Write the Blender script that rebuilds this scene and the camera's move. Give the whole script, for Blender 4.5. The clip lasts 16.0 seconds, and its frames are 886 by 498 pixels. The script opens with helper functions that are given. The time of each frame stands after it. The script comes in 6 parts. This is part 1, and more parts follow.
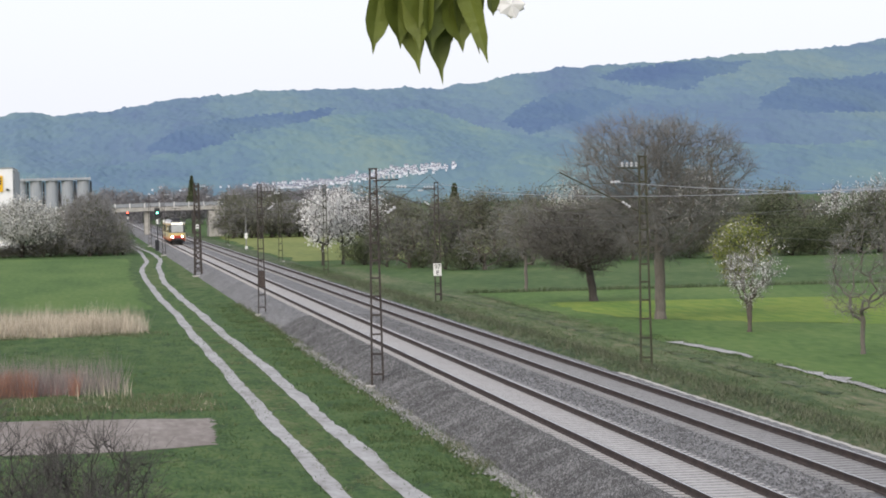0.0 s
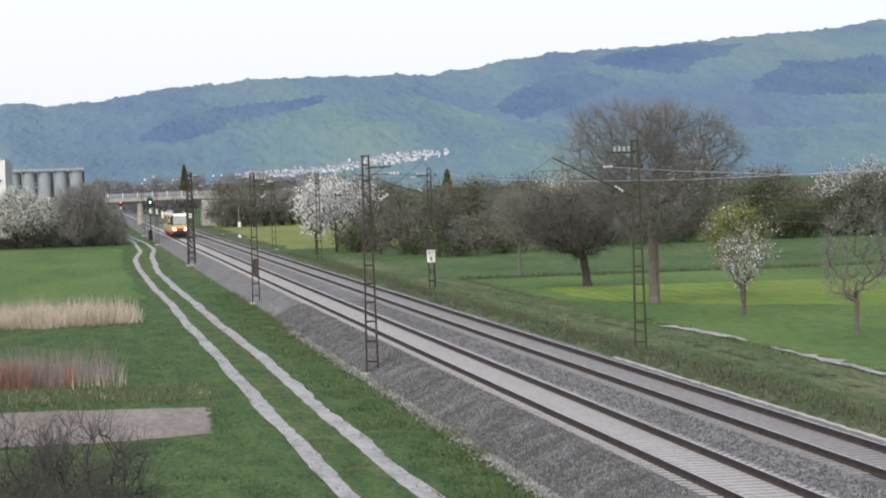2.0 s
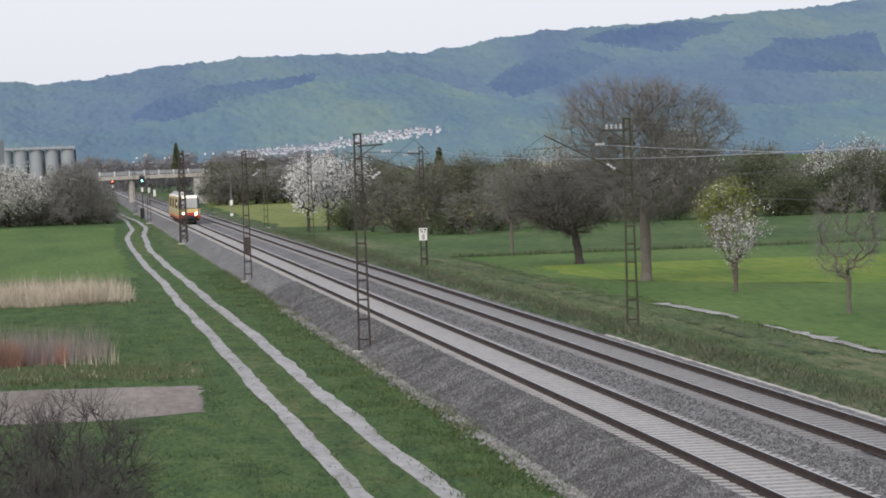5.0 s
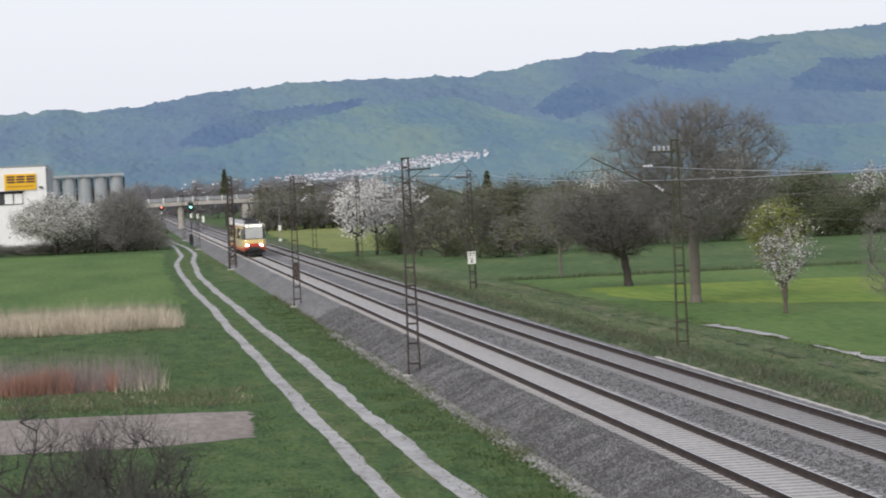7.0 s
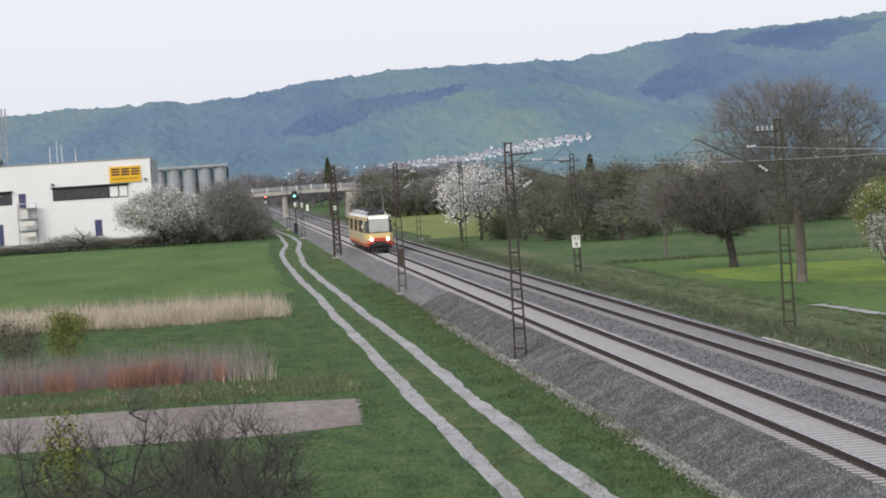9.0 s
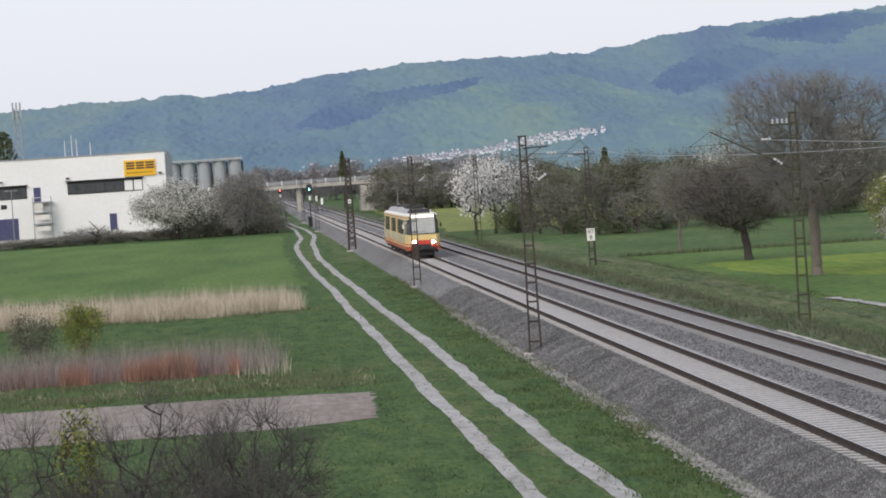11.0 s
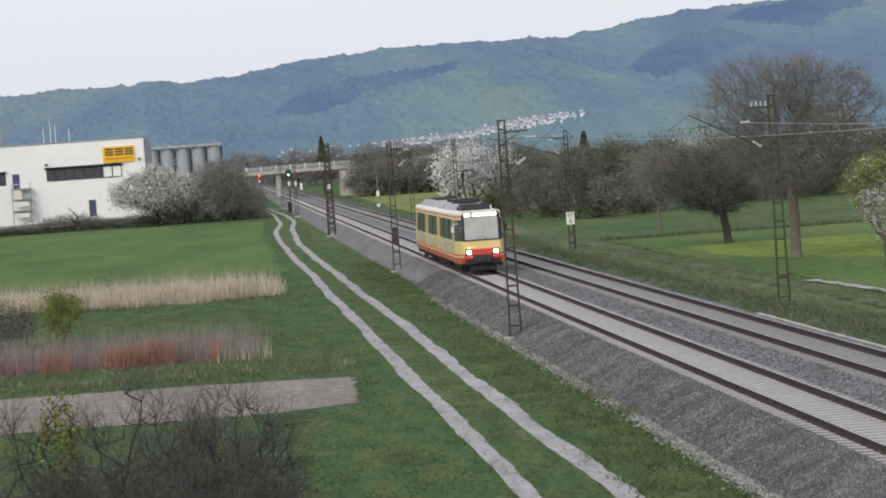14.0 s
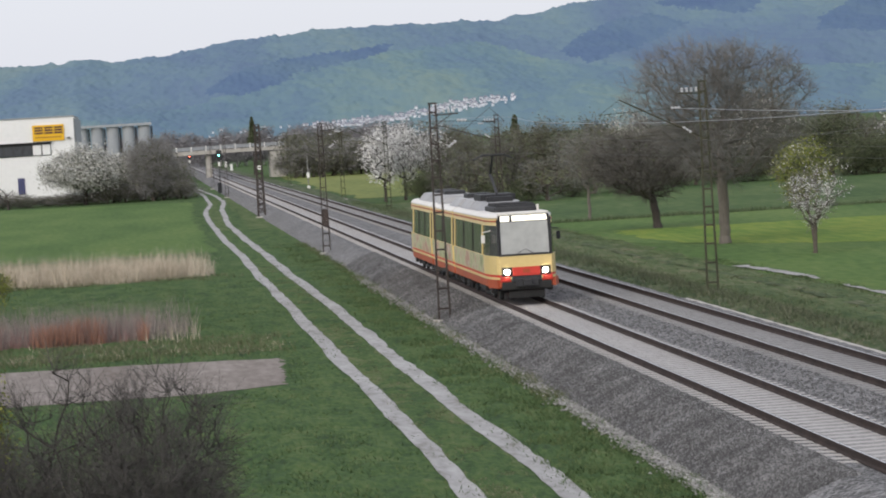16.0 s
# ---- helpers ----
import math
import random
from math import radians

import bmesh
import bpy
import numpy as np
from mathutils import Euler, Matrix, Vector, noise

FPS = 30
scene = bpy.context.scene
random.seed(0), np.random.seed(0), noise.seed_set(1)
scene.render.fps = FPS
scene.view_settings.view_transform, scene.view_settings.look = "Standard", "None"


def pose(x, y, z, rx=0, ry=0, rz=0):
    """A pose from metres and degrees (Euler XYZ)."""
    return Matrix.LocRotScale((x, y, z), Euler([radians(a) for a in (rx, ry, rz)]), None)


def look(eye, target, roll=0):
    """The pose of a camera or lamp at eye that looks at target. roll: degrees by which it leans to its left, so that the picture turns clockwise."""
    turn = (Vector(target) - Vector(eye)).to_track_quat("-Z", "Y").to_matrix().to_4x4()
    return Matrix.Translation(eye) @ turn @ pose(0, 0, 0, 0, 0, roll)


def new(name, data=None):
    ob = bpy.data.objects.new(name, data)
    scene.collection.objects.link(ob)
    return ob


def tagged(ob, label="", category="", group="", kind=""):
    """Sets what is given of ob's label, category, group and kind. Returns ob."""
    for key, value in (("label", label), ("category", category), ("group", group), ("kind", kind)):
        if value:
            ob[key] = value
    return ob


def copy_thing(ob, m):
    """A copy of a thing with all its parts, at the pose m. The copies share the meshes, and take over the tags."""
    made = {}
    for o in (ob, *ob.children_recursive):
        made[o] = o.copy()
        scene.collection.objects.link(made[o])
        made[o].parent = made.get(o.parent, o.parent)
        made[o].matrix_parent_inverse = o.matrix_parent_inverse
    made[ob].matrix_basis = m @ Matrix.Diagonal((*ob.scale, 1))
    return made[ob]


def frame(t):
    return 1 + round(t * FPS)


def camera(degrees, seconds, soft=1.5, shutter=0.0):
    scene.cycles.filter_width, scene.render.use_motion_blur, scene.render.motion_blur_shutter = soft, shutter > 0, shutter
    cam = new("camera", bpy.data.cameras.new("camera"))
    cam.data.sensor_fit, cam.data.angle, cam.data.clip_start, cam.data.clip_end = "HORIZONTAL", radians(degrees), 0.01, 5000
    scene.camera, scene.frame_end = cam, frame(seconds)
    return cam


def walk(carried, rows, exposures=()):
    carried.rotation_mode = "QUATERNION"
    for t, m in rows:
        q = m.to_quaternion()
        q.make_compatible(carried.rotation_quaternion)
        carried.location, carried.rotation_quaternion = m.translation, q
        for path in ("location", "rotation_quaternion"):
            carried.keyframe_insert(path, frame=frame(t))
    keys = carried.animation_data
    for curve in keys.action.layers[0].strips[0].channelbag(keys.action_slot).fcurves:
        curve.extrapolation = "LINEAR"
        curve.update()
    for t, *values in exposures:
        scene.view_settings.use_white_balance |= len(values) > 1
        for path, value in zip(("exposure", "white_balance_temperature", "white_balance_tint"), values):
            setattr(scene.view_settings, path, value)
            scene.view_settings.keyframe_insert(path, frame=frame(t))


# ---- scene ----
EYE = Vector((0.0, 0.0, 6.5))
TRACK_NEAR, TRACK_FAR = 13.75, 17.74
GROUND = -0.9

# ---- camera: it stands still and is turned by hand ----
cam = camera(17.82, 16.0, soft=1.85, shutter=0.5)


def aim(yaw, pitch, roll):
    """Looking yaw degrees to the right of the line and pitch degrees up."""
    y, p = radians(yaw), radians(pitch)
    way = Vector((math.cos(p) * math.sin(y), math.cos(p) * math.cos(y), math.sin(p)))
    return look(EYE, EYE + way * 100, roll)


TURNS = (
    (0, 7.1912, -1.0872, -1.278), (0.5, 7.2742, -1.2592, -1.093), (1, 7.5172, -1.6168, -1.189),
    (1.5, 7.5180, -1.9705, -1.469), (2, 7.3165, -1.3649, -1.897), (2.5, 7.2546, -1.0464, -2.061),
    (3, 7.5151, -1.5808, -1.782), (3.5, 7.5039, -1.5493, -1.895), (4, 7.4416, -1.8536, -1.874),
    (6.5, 7.1697, -1.4745, -2.485), (7, 6.4940, -1.3008, -2.532), (7.5, 5.6696, -1.3898, -2.912),
    (8, 5.1359, -1.3842, -3.301), (8.5, 4.6888, -1.3214, -3.412), (9, 4.3656, -1.4875, -3.620),
    (9.5, 4.2508, -1.5170, -3.700), (9.7, 4.2143, -1.5952, -3.747), (11.8, 3.9622, -1.6171, -3.686),
    (12, 4.0133, -1.6963, -3.810), (12.5, 3.9594, -1.7098, -3.896), (13, 4.1180, -1.9185, -3.924),
    (13.5, 4.2442, -1.9675, -3.943), (14, 4.4503, -1.9440, -4.0), (14.5, 4.7643, -1.9163, -3.958),
    (15, 5.0773, -1.9216, -3.781), (15.5, 5.2840, -2.0949, -3.710), (16, 5.8504, -2.3876, -3.381),
)
walk(cam, [(t, aim(yaw, pitch, roll)) for t, yaw, pitch, roll in TURNS],
     exposures=[(0, 0.62), (0.5, 0.48), (1, 0.47), (1.5, 0.52), (2, 0.64), (2.5, 0.43), (3, 0.41), (3.5, 0.38), (7, 0.46), (9.5, 0.44), (13.5, 0.38), (16, 0.36)])

# ---- light: an overcast evening sky ----
scene.view_settings.exposure = 0.45
world = bpy.data.worlds.new("evening_sky")
scene.world = world
world.use_nodes = True
wn, wl = world.node_tree.nodes, world.node_tree.links
wn.clear()
sky = wn.new("ShaderNodeTexSky")
sky.sky_type, sky.sun_disc = "NISHITA", False
sky.sun_elevation, sky.sun_rotation = radians(24), radians(215)
sky.air_density, sky.dust_density, sky.ozone_density = 1.0, 4.0, 1.0
cloud = wn.new("ShaderNodeMixRGB")
cloud.inputs["Fac"].default_value = 0.72
cloud.inputs["Color2"].default_value = (8.5, 8.7, 9.55, 1)
back = wn.new("ShaderNodeBackground")
back.inputs["Strength"].default_value = 0.092
wout = wn.new("ShaderNodeOutputWorld")
wl.new(sky.outputs["Color"], cloud.inputs["Color1"])
wl.new(cloud.outputs["Color"], back.inputs["Color"])
wl.new(back.outputs["Background"], wout.inputs["Surface"])

sun = new("sun", bpy.data.lights.new("sun", "SUN"))
sun.data.energy, sun.data.angle, sun.data.color = 1.2, radians(40), (1.0, 0.96, 0.9)
sun.matrix_basis = look((-60, -80, 70), (0, 0, 0))


# ---- materials ----
def ramp_node(nt, stops):
    node = nt.nodes.new("ShaderNodeValToRGB")
    el = node.color_ramp.elements
    while len(el) < len(stops):
        el.new(0.5)
    for e, (at, c) in zip(el, stops):
        e.position, e.color = at, (*c, 1)
    return node


def surface(name, stops, scale=1.0, fine=12.0, mix=0.45, rough=0.85, metal=0.0, bump=0.2, bump_scale=20.0,
            stretch=(1, 1, 1), cells=0.0, island=False, bump_dist=0.02, spec=0.3):
    """A surface whose colour wanders between the stops at two scales, with fine relief. cells: stones of that many a metre."""
    m = bpy.data.materials.new(name)
    m.use_nodes = True
    nt = m.node_tree
    bsdf = nt.nodes["Principled BSDF"]
    bsdf.inputs["Roughness"].default_value = rough
    bsdf.inputs["Metallic"].default_value = metal
    bsdf.inputs["Specular IOR Level"].default_value = spec
    tc = nt.nodes.new("ShaderNodeTexCoord")
    mp = nt.nodes.new("ShaderNodeMapping")
    mp.inputs["Scale"].default_value = stretch
    nt.links.new(tc.outputs["Object"], mp.inputs["Vector"])
    a = nt.nodes.new("ShaderNodeTexNoise")
    a.inputs["Scale"].default_value, a.inputs["Detail"].default_value = scale, 5
    b = nt.nodes.new("ShaderNodeTexNoise")
    b.inputs["Scale"].default_value, b.inputs["Detail"].default_value = fine, 6
    for n in (a, b):
        nt.links.new(mp.outputs["Vector"], n.inputs["Vector"])
    mx = nt.nodes.new("ShaderNodeMath")
    mx.operation = "MULTIPLY_ADD"
    mx.inputs[1].default_value = mix
    sc = nt.nodes.new("ShaderNodeMath")
    sc.operation = "MULTIPLY"
    sc.inputs[1].default_value = 1 - mix
    nt.links.new(a.outputs["Fac"], sc.inputs[0])
    nt.links.new(b.outputs["Fac"], mx.inputs[0])
    nt.links.new(sc.outputs[0], mx.inputs[2])
    value = mx.outputs[0]
    if cells:
        v = nt.nodes.new("ShaderNodeTexVoronoi")
        v.inputs["Scale"].default_value = cells
        nt.links.new(tc.outputs["Object"], v.inputs["Vector"])
        sep = nt.nodes.new("ShaderNodeSeparateColor")
        nt.links.new(v.outputs["Color"], sep.inputs[0])
        add = nt.nodes.new("ShaderNodeMath")
        add.operation = "MULTIPLY_ADD"
        add.inputs[1].default_value = 0.45
        half = nt.nodes.new("ShaderNodeMath")
        half.operation = "MULTIPLY_ADD"
        half.inputs[1].default_value, half.inputs[2].default_value = 0.7, -0.08
        nt.links.new(value, half.inputs[0])
        nt.links.new(sep.outputs[0], add.inputs[0])
        nt.links.new(half.outputs[0], add.inputs[2])
        value = add.outputs[0]
    if island:
        geo = nt.nodes.new("ShaderNodeNewGeometry")
        add = nt.nodes.new("ShaderNodeMath")
        add.operation = "MULTIPLY_ADD"
        add.inputs[1].default_value = 0.4
        half = nt.nodes.new("ShaderNodeMath")
        half.operation = "MULTIPLY_ADD"
        half.inputs[1].default_value, half.inputs[2].default_value = 0.8, -0.1
        nt.links.new(value, half.inputs[0])
        nt.links.new(geo.outputs["Random Per Island"], add.inputs[0])
        nt.links.new(half.outputs[0], add.inputs[2])
        value = add.outputs[0]
    ramp = ramp_node(nt, stops)
    nt.links.new(value, ramp.inputs["Fac"])
    nt.links.new(ramp.outputs["Color"], bsdf.inputs["Base Color"])
    if bump:
        bp = nt.nodes.new("ShaderNodeBump")
        bp.inputs["Strength"].default_value, bp.inputs["Distance"].default_value = bump, bump_dist
        if cells:
            nt.links.new(v.outputs["Distance"], bp.inputs["Height"])
            bp.invert = True
        else:
            c = nt.nodes.new("ShaderNodeTexNoise")
            c.inputs["Scale"].default_value, c.inputs["Detail"].default_value = bump_scale, 4
            nt.links.new(mp.outputs["Vector"], c.inputs["Vector"])
            nt.links.new(c.outputs["Fac"], bp.inputs["Height"])
        nt.links.new(bp.outputs["Normal"], bsdf.inputs["Normal"])
    return m


def glow(name, color, strength):
    m = bpy.data.materials.new(name)
    m.use_nodes = True
    b = m.node_tree.nodes["Principled BSDF"]
    b.inputs["Base Color"].default_value = (*color, 1)
    b.inputs["Emission Color"].default_value = (*color, 1)
    b.inputs["Emission Strength"].default_value = strength
    return m


def two(a, b, lo=0.3, hi=0.7):
    return ((lo, a), (hi, b))


GRASS = surface("meadow_grass", ((0.34, (0.027, 0.05, 0.02088)), (0.46, (0.047, 0.087, 0.03016)), (0.56, (0.071, 0.113, 0.03828)), (0.7, (0.118, 0.138, 0.0638))),
                scale=1.1, fine=7.0, mix=0.5, rough=0.95, bump=0.8, bump_scale=7, bump_dist=0.12, stretch=(1, 0.26, 1), spec=0.1)
VERGE = surface("rough_verge_grass", ((0.36, (0.036, 0.062, 0.0232)), (0.5, (0.072, 0.11, 0.03828)), (0.68, (0.15, 0.15, 0.07888))),
                scale=1.0, fine=6.5, mix=0.5, rough=0.95, bump=0.8, bump_scale=7, bump_dist=0.12, stretch=(1, 0.26, 1), spec=0.1)
CROP = surface("young_crop", ((0.36, (0.05355, 0.09996, 0.02909)), (0.5, (0.07925, 0.1352, 0.03879)), (0.66, (0.12, 0.1686, 0.05236))),
               scale=0.16, fine=2.2, mix=0.5, rough=0.95, bump=0.5, bump_scale=7, bump_dist=0.06, stretch=(1, 0.2, 1), spec=0.1)
BANK_TURF = surface("rough_bank_turf", ((0.38, (0.036, 0.055, 0.02784)), (0.5, (0.068, 0.092, 0.0464)), (0.64, (0.145, 0.14, 0.09512))),
                    scale=0.6, fine=4.5, mix=0.5, rough=0.95, bump=0.7, bump_scale=7, bump_dist=0.1, stretch=(1, 0.24, 1), spec=0.1)
MARGIN = surface("trampled_field_margin", ((0.36, (0.045, 0.072, 0.03132)), (0.5, (0.082, 0.112, 0.04872)), (0.66, (0.165, 0.155, 0.0986))),
                 scale=0.5, fine=4.0, mix=0.5, rough=0.95, bump=0.7, bump_scale=6, bump_dist=0.1, stretch=(1, 0.16, 1), spec=0.1)
YELLOW = surface("flowering_meadow", ((0.36, (0.082, 0.15, 0.03)), (0.5, (0.128, 0.19, 0.036)), (0.66, (0.182, 0.222, 0.045))),
                 scale=0.25, fine=2.0, mix=0.5, rough=0.95, bump=0.5, bump_scale=7, bump_dist=0.06, stretch=(1, 0.15, 1), spec=0.1)
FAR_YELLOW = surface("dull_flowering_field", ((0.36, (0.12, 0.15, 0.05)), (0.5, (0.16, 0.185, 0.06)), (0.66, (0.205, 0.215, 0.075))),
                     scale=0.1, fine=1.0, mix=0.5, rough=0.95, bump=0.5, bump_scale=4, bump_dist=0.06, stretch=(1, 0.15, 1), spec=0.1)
DARKCROP = surface("dark_green_crop", ((0.36, (0.04028, 0.075, 0.02714)), (0.5, (0.0636, 0.105, 0.03758)), (0.64, (0.1039, 0.135, 0.05429))),
                   scale=0.12, fine=1.4, mix=0.5, rough=0.95, bump=0.5, bump_scale=7, bump_dist=0.06, stretch=(1, 0.3, 1), spec=0.1)
SOIL = surface("bare_tilled_soil", ((0.3, (0.1477, 0.1231, 0.1091)), (0.5, (0.2129, 0.1868, 0.1706)), (0.7, (0.2943, 0.2646, 0.2441))),
               scale=0.5, fine=4.0, mix=0.5, rough=0.95, bump=0.45, bump_scale=8, bump_dist=0.05, stretch=(1, 0.22, 1), spec=0.1)
TRACK_DIRT = surface("pale_gravel_track", ((0.28, (0.15, 0.14, 0.1196)), (0.44, (0.29, 0.285, 0.2808)), (0.72, (0.43, 0.425, 0.4264))),
                     scale=0.9, fine=5.0, mix=0.5, rough=0.95, bump=0.5, bump_scale=14, stretch=(1, 0.3, 1), spec=0.1)
BALLAST = surface("grey_ballast_stone", ((0.12, (0.034, 0.0335, 0.03432)), (0.45, (0.128, 0.126, 0.1269)), (0.85, (0.35, 0.347, 0.3536))),
                  scale=0.6, fine=4.0, mix=0.5, rough=0.9, bump=1.0, cells=13.0, bump_dist=0.05, stretch=(1, 0.4, 1), spec=0.2)
PALE_STONE = surface("pale_chippings", ((0.2, (0.15, 0.147, 0.144)), (0.6, (0.29, 0.284, 0.278)), (0.85, (0.42, 0.412, 0.404))),
                     scale=0.8, fine=5.0, mix=0.5, rough=0.9, bump=0.7, cells=10.0, bump_dist=0.04, spec=0.2)
CONCRETE = surface("weathered_concrete", ((0.3, (0.28, 0.265, 0.24)), (0.55, (0.42, 0.4, 0.37)), (0.75, (0.52, 0.5, 0.47))),
                   scale=0.9, fine=9.0, rough=0.85, bump=0.25, bump_scale=30)
SLEEPER = surface("grey_concrete_sleeper", ((0.3, (0.30, 0.28, 0.2652)), (0.55, (0.42, 0.4, 0.3848)), (0.75, (0.5, 0.48, 0.468))),
                  scale=1.2, fine=9.0, rough=0.85, bump=0.25, bump_scale=30)
STONE_BITS = surface("crushed_stone", ((0.1, (0.02592, 0.02538, 0.02605)), (0.5, (0.1123, 0.1112, 0.1128)), (0.9, (0.3996, 0.3953, 0.4011))), scale=0.8, fine=5, rough=0.9, bump=0, island=True)
CRIB_PALE = surface("pale_dusty_crib_stone", ((0.15, (0.16, 0.155, 0.1508)), (0.5, (0.27, 0.262, 0.26)), (0.85, (0.4, 0.39, 0.39))), scale=0.8, fine=5.0, mix=0.5, rough=0.9, bump=0.7, cells=12.0, bump_dist=0.03, spec=0.2)
CRIB_GREY = surface("grey_crib_stone", ((0.15, (0.1, 0.098, 0.09672)), (0.5, (0.175, 0.171, 0.1695)), (0.85, (0.29, 0.284, 0.285))), scale=0.8, fine=5.0, mix=0.5, rough=0.9, bump=0.7, cells=12.0, bump_dist=0.03, spec=0.2)
SLEEPER_OLD = surface("dirty_concrete_sleeper", ((0.3, (0.19, 0.183, 0.1768)), (0.55, (0.28, 0.27, 0.2652)), (0.75, (0.36, 0.348, 0.3432))), scale=1.2, fine=9.0, rough=0.85, bump=0.25, bump_scale=30)
RAIL_RUST = surface("rusty_rail_side", two((0.026, 0.0208, 0.02025), (0.0715, 0.0546, 0.04995)), scale=1.5, fine=14, rough=0.8, bump=0.2, spec=0.15)
RAIL_TOP = surface("polished_rail_head", two((0.55, 0.55, 0.57), (0.7, 0.7, 0.72)), scale=0.5, fine=6, rough=0.28, metal=1.0, bump=0.05)
MAST_STEEL = surface("weathered_mast_steel", two((0.03, 0.026, 0.025), (0.08, 0.066, 0.06)), scale=1.2, fine=9, rough=0.8, bump=0.2, spec=0.2)
MAST_GREEN = surface("mossy_mast_steel", two((0.035, 0.038, 0.026), (0.08, 0.078, 0.05)), scale=1.2, fine=9, rough=0.8, bump=0.2, spec=0.2)
CERAMIC = surface("white_insulator", two((0.42, 0.42, 0.44), (0.56, 0.56, 0.58)), scale=4, fine=20, rough=0.35, bump=0)
WIRE = surface("grey_copper_wire", two((0.07, 0.07, 0.068), (0.14, 0.14, 0.135)), scale=2, fine=9, rough=0.6, metal=0.3, bump=0)
WEIGHT = surface("rusty_weight", two((0.035, 0.028, 0.026), (0.085, 0.062, 0.054)), scale=3, fine=12, rough=0.8)
BARK = surface("grey_brown_bark", two((0.055, 0.046, 0.038), (0.15, 0.128, 0.108)), scale=2, fine=14, rough=0.95, bump=0.6, stretch=(1, 1, 0.25))
PALE_BARK = surface("pale_bark", two((0.0936, 0.084, 0.0714), (0.187, 0.168, 0.147)), scale=2, fine=14, rough=0.95, bump=0.5, stretch=(1, 1, 0.25))
DARK_BARK = surface("dark_bark", two((0.03, 0.027, 0.025), (0.08, 0.069, 0.062)), scale=2, fine=14, rough=0.95, bump=0.5, stretch=(1, 1, 0.25))
TWIG = surface("bare_twigs", two((0.115, 0.112, 0.107), (0.212, 0.207, 0.199)), scale=0.7, fine=4, rough=0.95, bump=0, island=True)
# Paled for far trees: distance haze is put into the twig colour.
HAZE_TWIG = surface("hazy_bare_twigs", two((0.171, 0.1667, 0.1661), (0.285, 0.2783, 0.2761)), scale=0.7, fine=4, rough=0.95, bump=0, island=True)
DARK_TWIG = surface("dark_bare_twigs", two((0.07, 0.066, 0.06), (0.145, 0.136, 0.124)), scale=0.7, fine=4, rough=0.95, bump=0, island=True)
SHRUB_TWIG = surface("blackish_shrub_twigs", two((0.042, 0.04, 0.037), (0.098, 0.092, 0.086)), scale=0.7, fine=4, rough=0.95, bump=0, island=True)
LEAF_DARK = surface("dark_evergreen_leaf", two((0.056, 0.0728, 0.0414), (0.1288, 0.1456, 0.0828)), scale=0.2, fine=2, rough=0.85, bump=0, island=True, spec=0.1)
LEAF_OLIVE = surface("olive_budding_leaf", two((0.087, 0.092, 0.06324), (0.1827, 0.184, 0.1275)), scale=0.2, fine=2, rough=0.85, bump=0, island=True, spec=0.1)
LEAF_SPRING = surface("fresh_spring_leaf", two((0.0938, 0.126, 0.026), (0.25, 0.263, 0.0585)), scale=0.6, fine=4, rough=0.7, bump=0, island=True)
LEAF_NEAR = surface("lit_green_leaf", two((0.04, 0.056, 0.012), (0.15, 0.18, 0.032)), scale=6, fine=30, rough=0.5, bump=0.15, bump_scale=80, island=True)
BLOSSOM = surface("white_blossom", two((0.55, 0.54, 0.53), (0.82, 0.81, 0.8)), scale=0.7, fine=4, rough=0.9, bump=0, island=True)
BLOSSOM_GREY = surface("fading_blossom", two((0.28, 0.28, 0.24), (0.64, 0.63, 0.59)), scale=0.4, fine=3, rough=0.9, bump=0, island=True)
# Fading blossom made paler, with distance haze in the colour, for a far tree.
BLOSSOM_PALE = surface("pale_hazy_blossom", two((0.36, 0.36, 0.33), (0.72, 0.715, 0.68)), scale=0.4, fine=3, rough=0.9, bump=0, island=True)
TUFT_BANK = surface("bank_tufts", ((0.3, (0.048, 0.076, 0.03596)), (0.55, (0.09, 0.124, 0.05916)), (0.8, (0.178, 0.184, 0.1218))), scale=0.2, fine=1.5, rough=0.95, bump=0, island=True)
WEED = surface("bank_weeds", ((0.3, (0.058, 0.072, 0.045)), (0.55, (0.105, 0.12, 0.074)), (0.8, (0.2, 0.19, 0.135))), scale=0.25, fine=1.5, rough=0.95, bump=0, island=True)
REED = surface("dry_reed", two((0.3, 0.255, 0.195), (0.66, 0.585, 0.475)), scale=0.5, fine=2, rough=0.95, bump=0, island=True)
STALK_RED = surface("russet_stalks", two((0.1495, 0.1064, 0.103), (0.299, 0.168, 0.1568)), scale=0.25, fine=2, rough=0.95, bump=0, island=True)
STALK_ORANGE = surface("orange_stalks", two((0.1836, 0.1208, 0.1029), (0.3996, 0.1995, 0.1313)), scale=0.5, fine=2, rough=0.95, bump=0, island=True)
STALK_GREY = surface("withered_grey_stalks", two((0.156, 0.132, 0.126), (0.336, 0.288, 0.27)), scale=0.4, fine=2, rough=0.95, bump=0, island=True)
TUFT = surface("grass_tufts", ((0.3, (0.0461, 0.0807, 0.03074)), (0.55, (0.0768, 0.118, 0.04652)), (0.8, (0.138, 0.157, 0.07459))), scale=0.2, fine=1.5, rough=0.95, bump=0, island=True)
TUFT_DRY = surface("dry_verge_tufts", ((0.3, (0.065, 0.088, 0.04176)), (0.55, (0.115, 0.13, 0.0696)), (0.8, (0.23, 0.21, 0.145))), scale=0.2, fine=1.5, rough=0.95, bump=0, island=True)
WHITE_WALL = surface("white_cladding", two((0.74, 0.74, 0.75), (0.83, 0.83, 0.84)), scale=0.12, fine=1.5, rough=0.6, bump=0.03)
